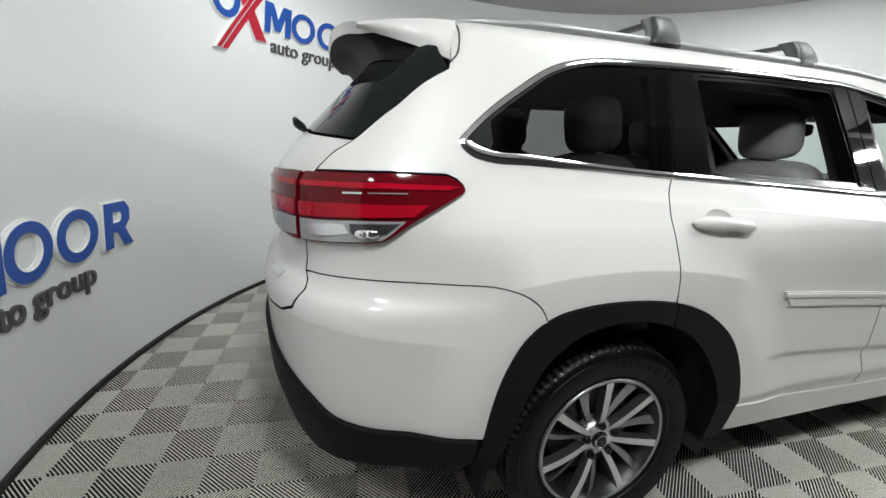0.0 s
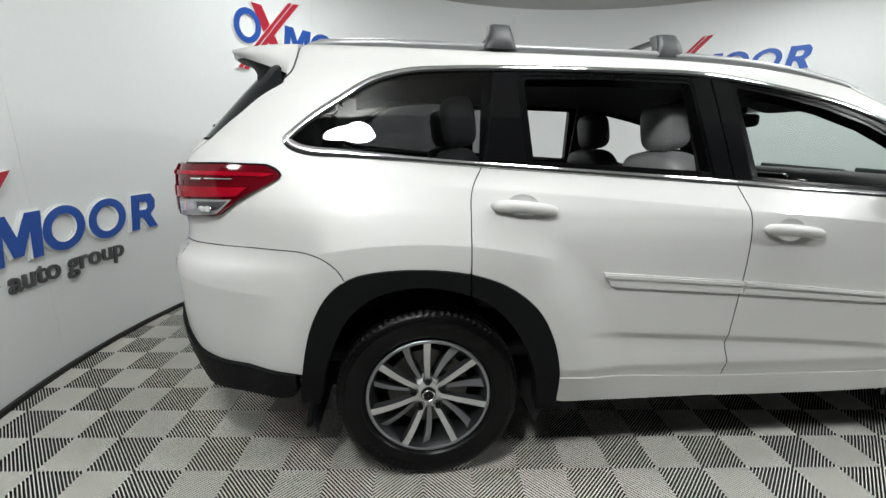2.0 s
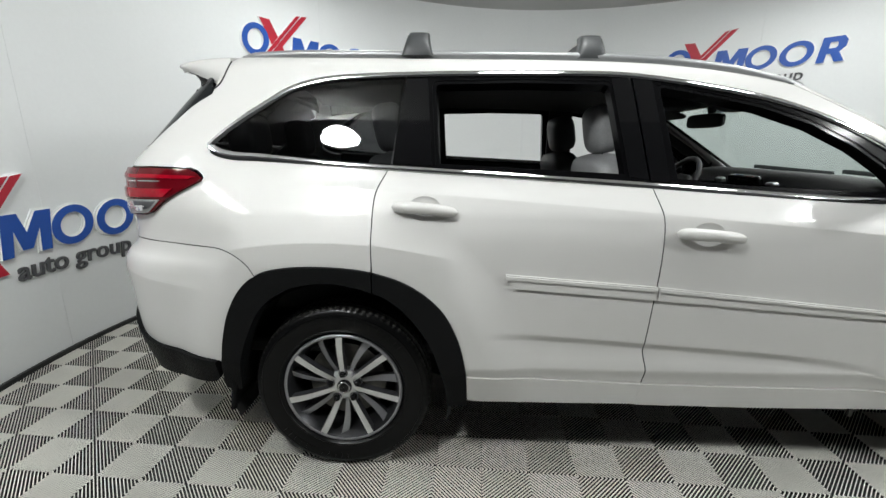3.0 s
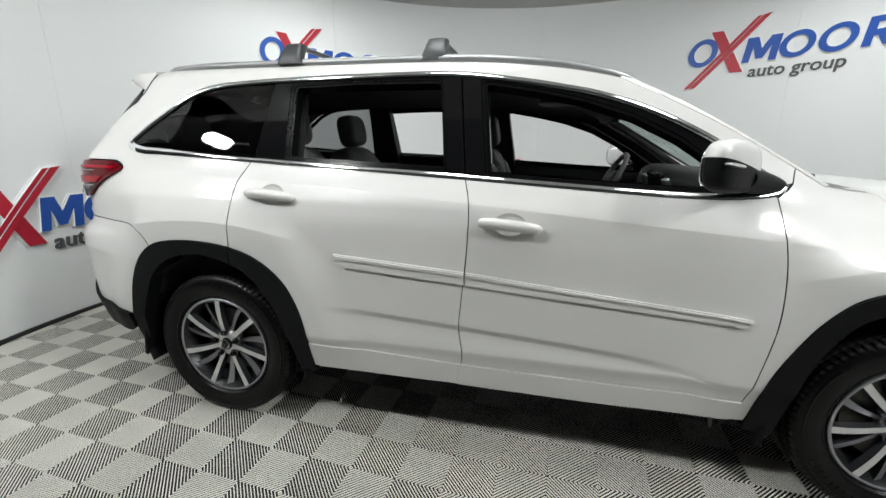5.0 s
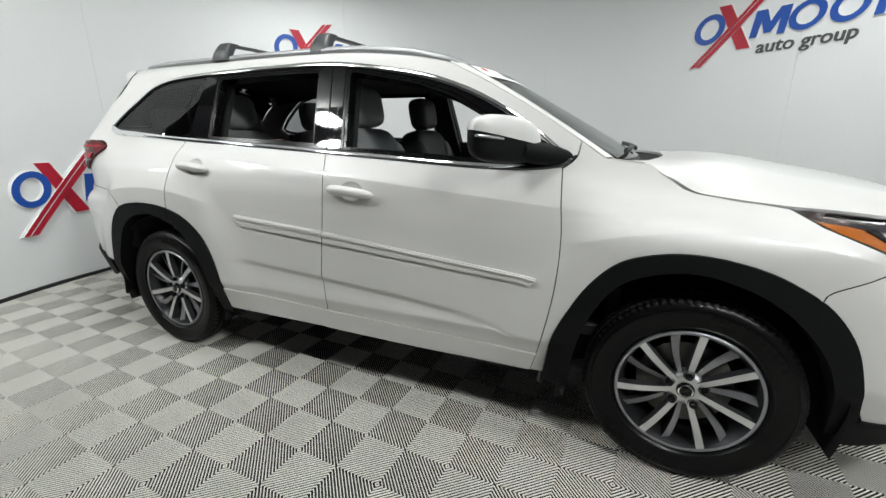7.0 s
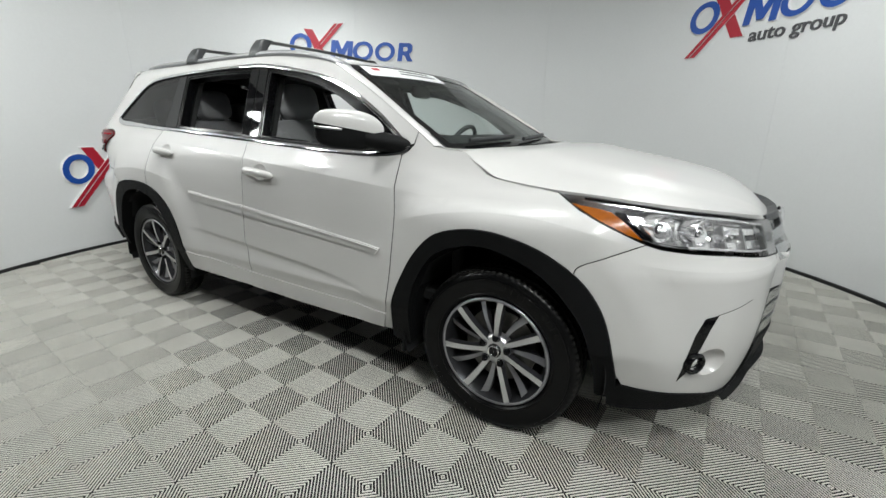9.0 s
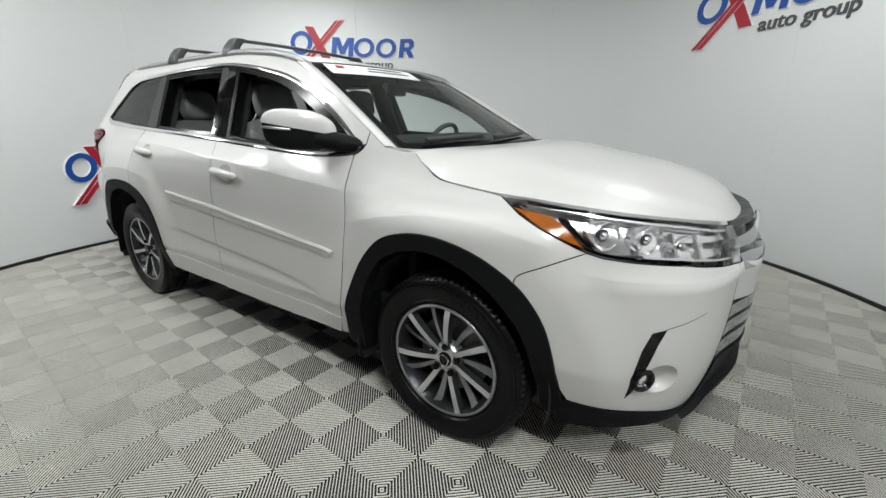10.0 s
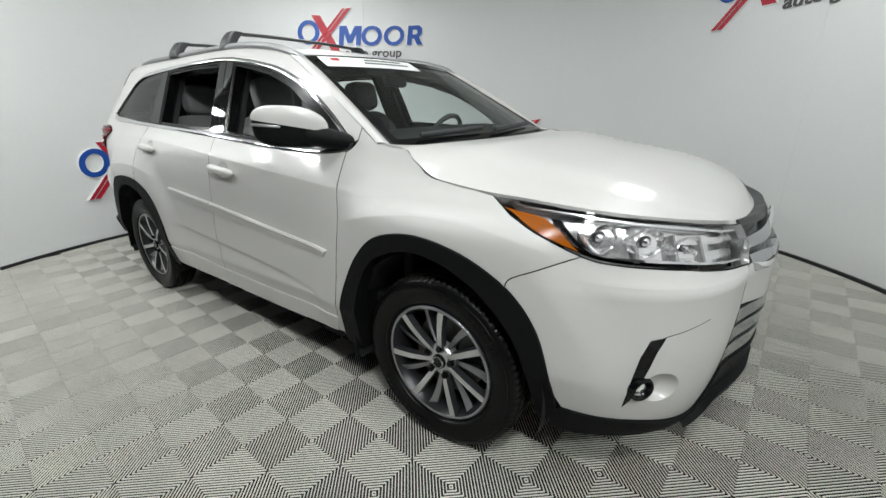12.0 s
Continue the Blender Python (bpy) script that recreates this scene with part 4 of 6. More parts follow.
# windscreen pillars
E1 = np.array([skin(a, b) for a, b in side_pts(PILLAR_A)])
E2L = spline([(0.385, 0.588, 1.590), (0.557, 0.617, 1.497), (0.82, 0.664, 1.338), (1.070, 0.712, 1.180)], 10)
for side, sg in (("R", -1), ("L", 1)):
    def f(u, v, sg=sg):
        i = u * (len(E1) - 1)
        a = np.array([np.interp(i, range(len(E1)), E1[:, k]) for k in range(3)])
        j = u * (len(E2L) - 1)
        b = np.array([np.interp(j, range(len(E2L)), [q[k] for q in E2L]) for k in range(3)])
        b = np.array([b[0], CY - b[1], b[2]])
        m = a + (b - a) * v + np.array([0.012, -0.012, 0.012]) * math.sin(math.pi * v) * 0.8
        return (m[0], m[1] if sg < 0 else 2 * CY - m[1], m[2])
    part("windscreen_pillar", grid_patch("windscreen_pillar", f, np.linspace(0, 1, 24), np.linspace(0, 1, 7), [PAINT], 0.02, flip=sg > 0), car)


# windscreen
def screen_pt(u, v, off=0.0):
    """u from the roof to the bonnet, v across from -1 to 1."""
    w = abs(v)
    a = np.array([0.438 - 0.053 * w ** 2.4, 0.588 * v, 1.603 - 0.013 * w ** 2])
    b = np.array([1.165 - 0.081 * w ** 2.15, 0.712 * v, 1.181 + 0.006 * w ** 2])
    m = a + (b - a) * u + np.array([0.55, 0, 0.83]) * (0.003 * math.sin(math.pi * u) * (1 - 0.6 * w ** 4) + off)
    return (m[0], CY + m[1], m[2])


part("windscreen", grid_patch("windscreen", screen_pt, np.linspace(0, 1, 24), np.linspace(-1, 1, 31), [GLASS], 0.004), car, "greenish windscreen glass").visible_shadow = False
# black border of the screen
def border(name, u0, u1, v0, v1):
    part(name, grid_patch(name, lambda u, v: screen_pt(u, v, 0.002), np.linspace(u0, u1, 16), np.linspace(v0, v1, 16), [GLOSS], 0.006), car)
border("windscreen_border", 0.0, 0.075, -1, 1)
border("windscreen_border", 0.955, 1.0, -1, 1)
border("windscreen_border", 0.075, 0.955, -1, -0.955)
border("windscreen_border", 0.075, 0.955, 0.955, 1)
# sticker along the head of the screen, with bars for its small print
sticker = part("sticker", grid_patch("sticker", lambda u, v: screen_pt(u, v, 0.004), np.linspace(0.025, 0.155, 6), np.linspace(-0.90, 0.20, 24), [PAPER], 0.001), car, "white paper sticker along the head of the windscreen")
part("red_square", grid_patch("red_square", lambda u, v: screen_pt(u, v, 0.006), np.linspace(0.045, 0.08, 3), np.linspace(-0.80, -0.72, 4), [RED], 0.001), sticker)
for u0, v0, v1 in ((0.050, -0.45, 0.02), (0.090, -0.48, 0.08)):
    part("print_bar", grid_patch("print_bar", lambda u, v: screen_pt(u, v, 0.006), np.linspace(u0, u0 + 0.016, 3), np.linspace(v0, v1, 8), [GREY], 0.001), sticker)
# cowl and wipers
part("cowl", grid_patch("cowl", lambda u, v: (1.150 - 0.075 * abs(v) ** 2.15 + 0.15 * u * (1 - 0.45 * abs(v) ** 2.15), CY + v * 0.74, 1.176 + 0.002 * abs(v) ** 2 - 0.004 * u - 0.012 * u * abs(v) ** 2), np.linspace(0, 1, 5), np.linspace(-1, 1, 25), [PLASTIC], 0.02), car, "black plastic cowl")
for v0, v1 in ((-0.80, -0.15), (-0.02, 0.72)):
    pts = [np.array(screen_pt(0.965 - 0.035 * t, v0 + (v1 - v0) * t, 0.022)) for t in np.linspace(0, 1, 12)]
    part("wiper", tube("wiper", pts, 0.009, RACK, flat=1.4), car, "black windscreen wiper")

# painted corners between the screen's foot, the fender and the bonnet
for sg in (-1, 1):
    A_, B_, C_, D_ = (1.030, 0.752, 1.196), (1.068, 0.706, 1.184), (1.198, 0.640, 1.1835), (1.170, 0.752, 1.180)
    def cap_pt(u, v, sg=sg):
        p = (np.array(A_) * (1 - u) + np.array(D_) * u) * (1 - v) + (np.array(B_) * (1 - u) + np.array(C_) * u) * v
        return (p[0], CY + sg * p[1], p[2] + 0.002)
    part("fender_corner", grid_patch("fender_corner", cap_pt, np.linspace(0, 1, 5), np.linspace(0, 1, 4), [PAINT], 0.012, flip=sg > 0), car)

# bonnet
HS = spline([(1.155, 0.752, 1.184), (1.262, 0.781, 1.131), (1.339, 0.792, 1.089), (1.45, 0.803, 1.073), (1.585, 0.808, 1.059), (1.71, 0.802, 1.052), (1.85, 0.790, 1.040), (2.01, 0.735, 1.023), (2.14, 0.625, 1.003), (2.215, 0.50, 0.982), (2.252, 0.38, 0.962)], 8)
HC = spline([(1.275, 0, 1.188), (1.52, 0, 1.184), (1.80, 0, 1.132), (2.0, 0, 1.093), (2.15, 0, 1.046), (2.245, 0, 0.988), (2.30, 0, 0.946)], 10)


def hood_pt(u, v):
    w = abs(v)
    j, i = u * (len(HS) - 1), u * (len(HC) - 1)
    s_ = np.array([np.interp(j, range(len(HS)), [q[k] for q in HS]) for k in range(3)])
    c_ = np.array([np.interp(i, range(len(HC)), [q[k] for q in HC]) for k in range(3)])
    x = c_[0] + (s_[0] - c_[0]) * w ** (2.0)
    fall = 0.20 * w ** 1.9 + 0.8 * w ** 6.0
    ridge = 0.013 * (step(0.82 - w, 0, 0.17)) * step(u, 0.02, 0.25) * (1 - step(u, 0.8, 1.0))
    return (x, CY + v * s_[1], c_[2] + (s_[2] - c_[2]) * fall + float(ridge))


part("bonnet", grid_patch("bonnet", hood_pt, np.linspace(0, 1, 60), np.linspace(-1, 1, 61), PAINTED, 0.014), car, "white bonnet")

# front bumper
F_LOW = [(1.904, 0.374), (1.99, 0.362), (2.084, 0.350), (2.192, 0.340), (2.30, 0.326), (2.385, 0.320), (2.415, 0.336)]
F_SIDE = [(2.443, 0.400), (2.470, 0.490), (2.500, 0.590), (2.535, 0.690), (2.538, 0.770), (2.560, 0.828)]
arch_fb = [p for p in FRONT_ARCH if p[0] >= 1.70]
FOG = (2.138, 0.488)
scoop = [(2.200 + 0.064 * math.cos(t), 0.488 + 0.056 * math.sin(t)) for t in np.linspace(0, 2 * math.pi, 32, endpoint=False)]
loop = side_pts(arch_fb[:-1]) + spline(F_LOW, 4) + F_SIDE + HL_FOOT[::-1] + BUMP_SEAM_F[::-1][1:]
bumpers = []
for side in "RL":
    b_ = part("front_bumper", lift("front_bumper", loop, PAINTED, 0, 0.002, 0.02, 0.03, sides=side, holes=[scoop], folds=RIDGES + FLARES), car, "white front bumper corner with fog lamp")
    bumpers.append(b_)
    # dished recess of the fog lamp
    V, F, N = [], [], []
    rings = [(1.0, 0.0), (0.9, 0.014), (0.7, 0.030), (0.4, 0.040), (0.02, 0.043)]
    for k, dp in rings:
        for t in np.linspace(0, 2 * math.pi, 32, endpoint=False):
            q = skin(2.200 - 0.03 * (1 - k) + 0.064 * k * math.cos(t), 0.488 + 0.056 * k * math.sin(t), -dp)
            V.append(q if side == "R" else q * [1, -1, 1] + [0, 2 * CY, 0])
    for i in range(len(rings) - 1):
        for j in range(32):
            q = (i * 32 + j, i * 32 + (j + 1) % 32, (i + 1) * 32 + (j + 1) % 32, (i + 1) * 32 + j)
            F.append(q if side == "R" else q[::-1])
    part("scoop", mesh_of("scoop", V, F, [PAINT]), b_)
    # fog lamp ring and lens
    q, n = skin(FOG[0], FOG[1], -0.002), skin_normal(FOG[0], FOG[1])
    q2 = q if side == "R" else q * [1, -1, 1] + [0, 2 * CY, 0]
    n2 = n if side == "R" else n * [1, -1, 1]
    turn = Vector(Vector(n2) + Vector((0.45, 0, 0))).normalized().to_track_quat("Y", "Z").to_matrix().to_4x4()
    v, f = lathe([(0.026, -0.03), (0.029, 0.012), (0.036, 0.016), (0.042, 0.008), (0.043, -0.03)], 24)
    me = mesh_of("fog_lamp_ring", v, f, [GLOSS])
    me.transform(Matrix.Translation(q2) @ turn)
    fog = part("fog_lamp", me, b_, "round fog lamp in a black ring")
    v, f = lathe([(0.001, 0.006), (0.015, 0.004), (0.027, -0.004)], 20)
    me = mesh_of("fog_lens", v, f, [REFLECTOR])
    me.transform(Matrix.Translation(q2) @ turn)
    part("lens", me, fog)
    blade = [(2.186, 0.672), (2.141, 0.662), (2.118, 0.602), (2.101, 0.51), (2.090, 0.410), (2.112, 0.441), (2.143, 0.54), (2.165, 0.621)]
    part("blade", lift("blade", blade, [GLOSS], 0.002, 0, 0.004, 0.03, sides=side), b_, "black blade-shaped slot")
    # dark sliver laid along the bumper's fold: the crease's shade drawn as colour
    crease_shade = [(2.184, 0.672), (2.25, 0.689), (2.331, 0.712), (2.331, 0.713), (2.25, 0.6905), (2.184, 0.674)]
    part("panel_gap", lift("panel_gap", crease_shade, [SEAM], 0.001, 0, 0.001, 0.02, sides=side), b_)
# white bar under the grille
loop = spline([(2.538, 0.700), (2.70, 0.676), (3.04, 0.655)], 4) + spline([(3.04, 0.800), (2.70, 0.812), (2.565, 0.826), (2.540, 0.800)], 4)
part("bumper_bar", lift("bumper_bar", loop, PAINTED, 0.0, 0.0, 0.03, 0.03, sides="B"), car, "white bar under the grille")
# lower grille: black recess with silver slats
loop = [(2.47, 0.485), (3.04, 0.46), (3.04, 0.665), (2.70, 0.685), (2.537, 0.71), (2.50, 0.585)]
part("lower_grille", lift("lower_grille", loop, [GLOSS], -0.028, 0, 0.02, 0.04, sides="B"), car, "black lower grille")
for z0, z1, s0, s1 in ((0.638, 0.684, 2.520, 2.533), (0.576, 0.624, 2.498, 2.512), (0.498, 0.556, 2.475, 2.490)):
    part("slat", lift("slat", [(s0, z0), (3.04, z0 - 0.02), (3.04, z1 - 0.028), (s1, z1)], [GRILLE], 0.002, 0, 0.026, 0.03, sides="B"), car, "silver grille slat")
# black lip and chin
loop = spline(F_LOW, 4) + F_SIDE[:2] + [(2.56, 0.482), (3.04, 0.468), (3.04, 0.25), (2.60, 0.255), (2.40, 0.262), (2.20, 0.262), (2.04, 0.258), (1.90, 0.255), (1.862, 0.262), (1.862, 0.345)]
part("front_lip", lift("front_lip", loop, [PLASTIC], 0.008, 0.001, 0.04, 0.035, sides="B"), car, "black plastic front lip")
loop = spline([(2.38, 0.262), (2.42, 0.282), (2.47, 0.318), (2.54, 0.338), (2.62, 0.342)], 4) + [(3.04, 0.342), (3.04, 0.262)]
part("chin", lift("chin", loop, [PLASTIC], 0.034, 0.0, 0.08, 0.03, sides="B"), car, "black chin under the grille")
# upper grille
loop = [(2.56, 0.800), (3.04, 0.790), (3.04, 0.945), (2.580, 0.950), (2.575, 0.88)]
part("grille", lift("grille", loop, [GLOSS], -0.025, 0, 0.02, 0.04, sides="B"), car, "black upper grille")
for pts, o in (([(0.385, 0.872, 0.905), (0.25, 0.870, 0.912), (0.12, 0.872, 0.922), (0.0, 0.874, 0.924)], 0.0), ([(0.374, 0.80, 0.852), (0.26, 0.79, 0.848), (0.12, 0.785, 0.83), (0.0, 0.785, 0.828)], 0.0)):
    lo_ = [(sw(w, a, True) if w else 3.04, a) for w, a, b in pts]
    hi_ = [(sw(w, b, True) if w else 3.04, b) for w, a, b in pts]
    part("grille_bar", lift("grille_bar", spline(lo_, 5) + spline(hi_, 5)[::-1], [GRILLE], o, 0, 0.04, 0.03, sides="B"), car, "wide silver grille bar")
part("grille_surround", lift("grille_surround", spline([(2.585, 0.942), (2.70, 0.936), (3.04, 0.930)], 4) + spline([(3.04, 0.956), (2.70, 0.960), (2.585, 0.962)], 4), [RACK], -0.006, 0, 0.05, 0.03, sides="B"), car, "dark rim over the grille")
v, f = lathe([(0.070, 0.0), (0.078, 0.012), (0.088, 0.012), (0.092, 0.0)], 36)
me = mesh_of("emblem", [(y, x, z * 0.68) for x, y, z in v], f, [CHROME])
me.transform(Matrix.Translation((2.352, CY, 0.885)))
part("emblem", me, car, "oval chrome emblem ring")

# headlamps
HL = spline(HL_TOP, 5) + [(2.607, 0.882)] + spline(HL_FOOT, 4)[::-1] + spline(HL_BACK, 4)[::-1][1:-1]
for side in "RL":
    lamp = part("headlight", lift("headlight", HL, [REFLECTOR], -0.060, 0, 0.0, 0.03, sides=side), car, "clear projector headlamp with amber corner")
    part("lens", lift("lens", HL, [LENS, LAMPSILVER], 0.002, 0.004, 0.055, 0.025, sides=side), lamp, "clear lamp lens").visible_shadow = False

    def zone(name, pts, m, off, label="", d=0.02):
        part(name, lift(name, pts, [m], off, 0.001, d, 0.02, sides=side), lamp, label)
    zone("amber_reflector", [(1.655, 1.018), (1.762, 1.006), (1.800, 0.998), (1.850, 0.967), (1.912, 0.914), (1.866, 0.927), (1.775, 0.964), (1.690, 1.003)], AMBER, -0.018, "amber corner reflector")
    zone("dark_bezel", [(1.812, 0.998), (1.844, 0.996), (1.904, 0.943), (1.952, 0.908), (1.915, 0.918), (1.858, 0.966)], GLOSS, -0.022, "dark bezel beside the amber reflector")
    zone("chrome_strip", [(1.68, 1.030), (1.866, 1.019), (2.056, 1.001), (2.283, 0.979), (2.55, 0.938), (2.55, 0.930), (2.283, 0.971), (2.056, 0.993), (1.866, 1.012)], LAMPSILVER, -0.014)
    # black strip drawn in place of the dark gap between bonnet and lamp
    zone("dark_bezel", [(1.63, 1.047), (1.716, 1.0445), (1.866, 1.0315), (2.056, 1.0145), (2.283, 0.9935), (2.42, 0.9745), (2.565, 0.953), (2.565, 0.947), (2.42, 0.9685), (2.283, 0.9875), (2.056, 1.0085), (1.866, 1.0255), (1.716, 1.0385)], GLOSS, -0.004)
    zone("chrome_strip", [(1.985, 0.903), (2.06, 0.893), (2.237, 0.880), (2.40, 0.860), (2.560, 0.839), (2.560, 0.846), (2.40, 0.868), (2.237, 0.889), (2.06, 0.902)], CHROME, -0.016, "chrome strip along the lamp's foot")
    zone("light_guide", [(2.225, 0.958), (2.545, 0.918), (2.565, 0.898), (2.225, 0.932)], REFLECTOR, -0.030, "bright light guide")
    zone("reflector_foot", [(2.225, 0.905), (2.555, 0.872), (2.555, 0.852), (2.225, 0.882)], REFLECTOR, -0.040, "bright reflector under the light guide", 0.03)
    # deep round bowls, each with a shroud ring and a lens or bulb in its middle
    for s_, z_, r_, squash in ((1.985, 0.950, 0.050, 0.86), (2.135, 0.938, 0.050, 0.86), (2.285, 0.915, 0.050, 0.62)):
        q = skin(s_, z_, -0.030)
        q2 = q if side == "R" else q * [1, -1, 1] + [0, 2 * CY, 0]
        aim = Vector((0.85, -0.5 if side == "R" else 0.5, 0)).to_track_quat("Y", "Z").to_matrix().to_4x4()
        place = Matrix.Translation(q2) @ aim @ Matrix.Diagonal((1.0, 1.0, squash, 1))
        v, f = lathe([(0.012, -0.052), (r_ * 0.45, -0.046), (r_ * 0.72, -0.032), (r_ * 0.90, -0.014), (r_, 0.0), (r_ * 1.06, 0.003), (r_ * 1.08, -0.004), (r_ * 1.08, -0.05)], 32)
        me = mesh_of("reflector_bowl", v, f, [REFLECTOR])
        me.transform(place)
        bowl = part("reflector_bowl", me, lamp, "bright reflector bowl")
        v, f = lathe([(0.017, -0.050), (0.017, -0.022), (0.021, -0.020), (0.021, -0.015), (0.016, -0.014)], 24)
        me = mesh_of("shroud", v, f, [RIMDARK])
        me.transform(place)
        part("shroud", me, bowl, "dark ring round the lamp's middle")
        v, f = lathe([(0.016, -0.016), (0.012, -0.008), (0.006, -0.004), (0.001, -0.003)], 20)
        me = mesh_of("projector", v, f, [CHROME])
        me.transform(place)
        part("projector", me, bowl, "round chrome projector")
    for s_ in (2.078, 2.215, 2.33):
        zone("divider", [(s_, 0.975 - (s_ - 2.07) * 0.10), (s_ + 0.010, 0.974 - (s_ - 2.07) * 0.10), (s_ + 0.022, 0.885 - (s_ - 2.07) * 0.05), (s_ + 0.008, 0.885 - (s_ - 2.07) * 0.05)], CLEARGREY, -0.024)

# tail lamps
LT = [(-1.978, 1.204), (-1.970, 1.213), (-1.976, 1.224), (-2.000, 1.238), (-2.040, 1.250), (-2.259, 1.254), (-2.516, 1.250), (-2.652, 1.246)]
LB = [(-2.652, 1.048), (-2.479, 1.060), (-2.325, 1.068), (-2.262, 1.076), (-2.225, 1.092), (-2.150, 1.132)]
for side in "RL":
    lamp = part("tail_light", lift("tail_light", LT + LB, [REDDARK, REDDARK], 0.014, 0.0015, 0.028, 0.025, sides=side), car, "red and clear wrap-round tail lamp")

    def zone(name, pts, m, off, label="", base=None):
        part(name, lift(name, pts, [m], off + 0.004, 0.001, 0.004, 0.02, sides=side), base or lamp, label)
    zone("red_strip", [(-1.990, 1.222), (-2.030, 1.226), (-2.259, 1.230), (-2.516, 1.226), (-2.650, 1.222), (-2.650, 1.206), (-2.516, 1.210), (-2.259, 1.214), (-2.030, 1.212)], REDLENS, 0.014, "bright red upper strip")
    zone("red_strip", [(-2.650, 1.164), (-2.427, 1.174), (-2.10, 1.177), (-2.154, 1.144), (-2.375, 1.137), (-2.650, 1.122)], REDLENS, 0.0165, "bright red lower strip")
    zone("clear_strip", [(-2.650, 1.116), (-2.375, 1.130), (-2.178, 1.134), (-2.232, 1.098), (-2.266, 1.080), (-2.328, 1.073), (-2.479, 1.064), (-2.650, 1.053)], CLEARGREY, 0.013, "clear lower lens over a reflector")
    zone("clear_block", [(-2.59, 1.110), (-2.42, 1.119), (-2.40, 1.094), (-2.46, 1.084), (-2.57, 1.074)], LAMPSILVER, 0.016)
    zone("dark_block", [(-2.40, 1.121), (-2.20, 1.128), (-2.25, 1.098), (-2.33, 1.088), (-2.39, 1.094)], RIMDARK, 0.016)
    zone("bright_mark", [(-2.43, 1.203), (-2.35, 1.205), (-2.355, 1.198), (-2.43, 1.196)], LAMPSILVER, 0.0145)
    zone("bright_mark", [(-2.33, 1.205), (-2.18, 1.206), (-2.18, 1.2015), (-2.33, 1.2005)], LAMPSILVER, 0.0145)
    for s_, z_ in ((-2.345, 1.102), (-2.305, 1.104)):
        q, n = skin(s_, z_ - 0.006, 0.0255), skin_normal(s_, z_)
        q2 = q if side == "R" else q * [1, -1, 1] + [0, 2 * CY, 0]
        n2 = n if side == "R" else n * [1, -1, 1]
        v, f = lathe([(0.014, 0.0), (0.011, 0.003), (0.001, 0.001)], 16)
        me = mesh_of("bulb_window", v, f, [CHROME])
        me.transform(Matrix.Translation(q2) @ Vector(n2).to_track_quat("Y", "Z").to_matrix().to_4x4() @ Matrix.Diagonal((1.4, 1, 0.8, 1)))
        part("bulb_window", me, lamp)
    # the part of the lamp on the tailgate
    inner = [(-2.663, 1.246), (-2.96, 1.238), (-2.985, 1.19), (-2.97, 1.12), (-2.90, 1.060), (-2.80, 1.050), (-2.663, 1.050)]
    tl = part("tailgate_lamp", lift("tailgate_lamp", inner, [REDDARK, REDDARK], 0.021, 0.001, 0.030, 0.03, sides=side), tailgate, "red lamp on the tailgate")
    inner = [(-2.665, 1.118), (-2.955, 1.108), (-2.895, 1.064), (-2.80, 1.055), (-2.665, 1.064)]
    part("tailgate_lamp_foot", lift("tailgate_lamp_foot", inner, [CLEARGREY], 0.0245, 0.001, 0.006, 0.03, sides=side), tailgate, "clear foot of the tailgate lamp")
    for z0_, z1_ in ((1.206, 1.222), (1.122, 1.166)):
        strip = [(-2.666, z0_), (-2.955, z0_ - 0.004), (-2.965, z1_ - 0.004), (-2.666, z1_)]
        part("red_strip", lift("red_strip", strip, [REDLENS], 0.025, 0.001, 0.006, 0.03, sides=side), tl, "bright red strip")

# arch cladding
in_r = REAR_ARCH_IN
loop = side_pts([p for p in REAR_ARCH if p[0] < -1.2525] + [(-1.2525, 0.884), (-1.2525, 0.805)] + [p for p in in_r if p[0] < -1.2525][::-1] + [(-1.88, 0.36), (-1.876, 0.42)])
both("arch_cladding", loop, [PLASTIC], "black plastic wheel arch trim", off=0.009, gap=0.0005, depth=0.07)
loop = side_pts([(-1.2475, 0.884)] + [p for p in REAR_ARCH if p[0] > -1.2475] + [(-0.882, 0.30)] + [p for p in in_r if p[0] > -1.2475][::-1] + [(-1.2475, 0.803)])
both("arch_cladding", loop, [PLASTIC], "black plastic wheel arch trim", off=0.009, gap=0.0005, depth=0.07)
loop = side_pts([(0.876, 0.30)] + FRONT_ARCH + [(1.885, 0.30)] + FRONT_ARCH_IN[::-1])
both("arch_cladding", loop, [PLASTIC], "black plastic wheel arch trim", off=0.009, gap=0.0005, depth=0.07)
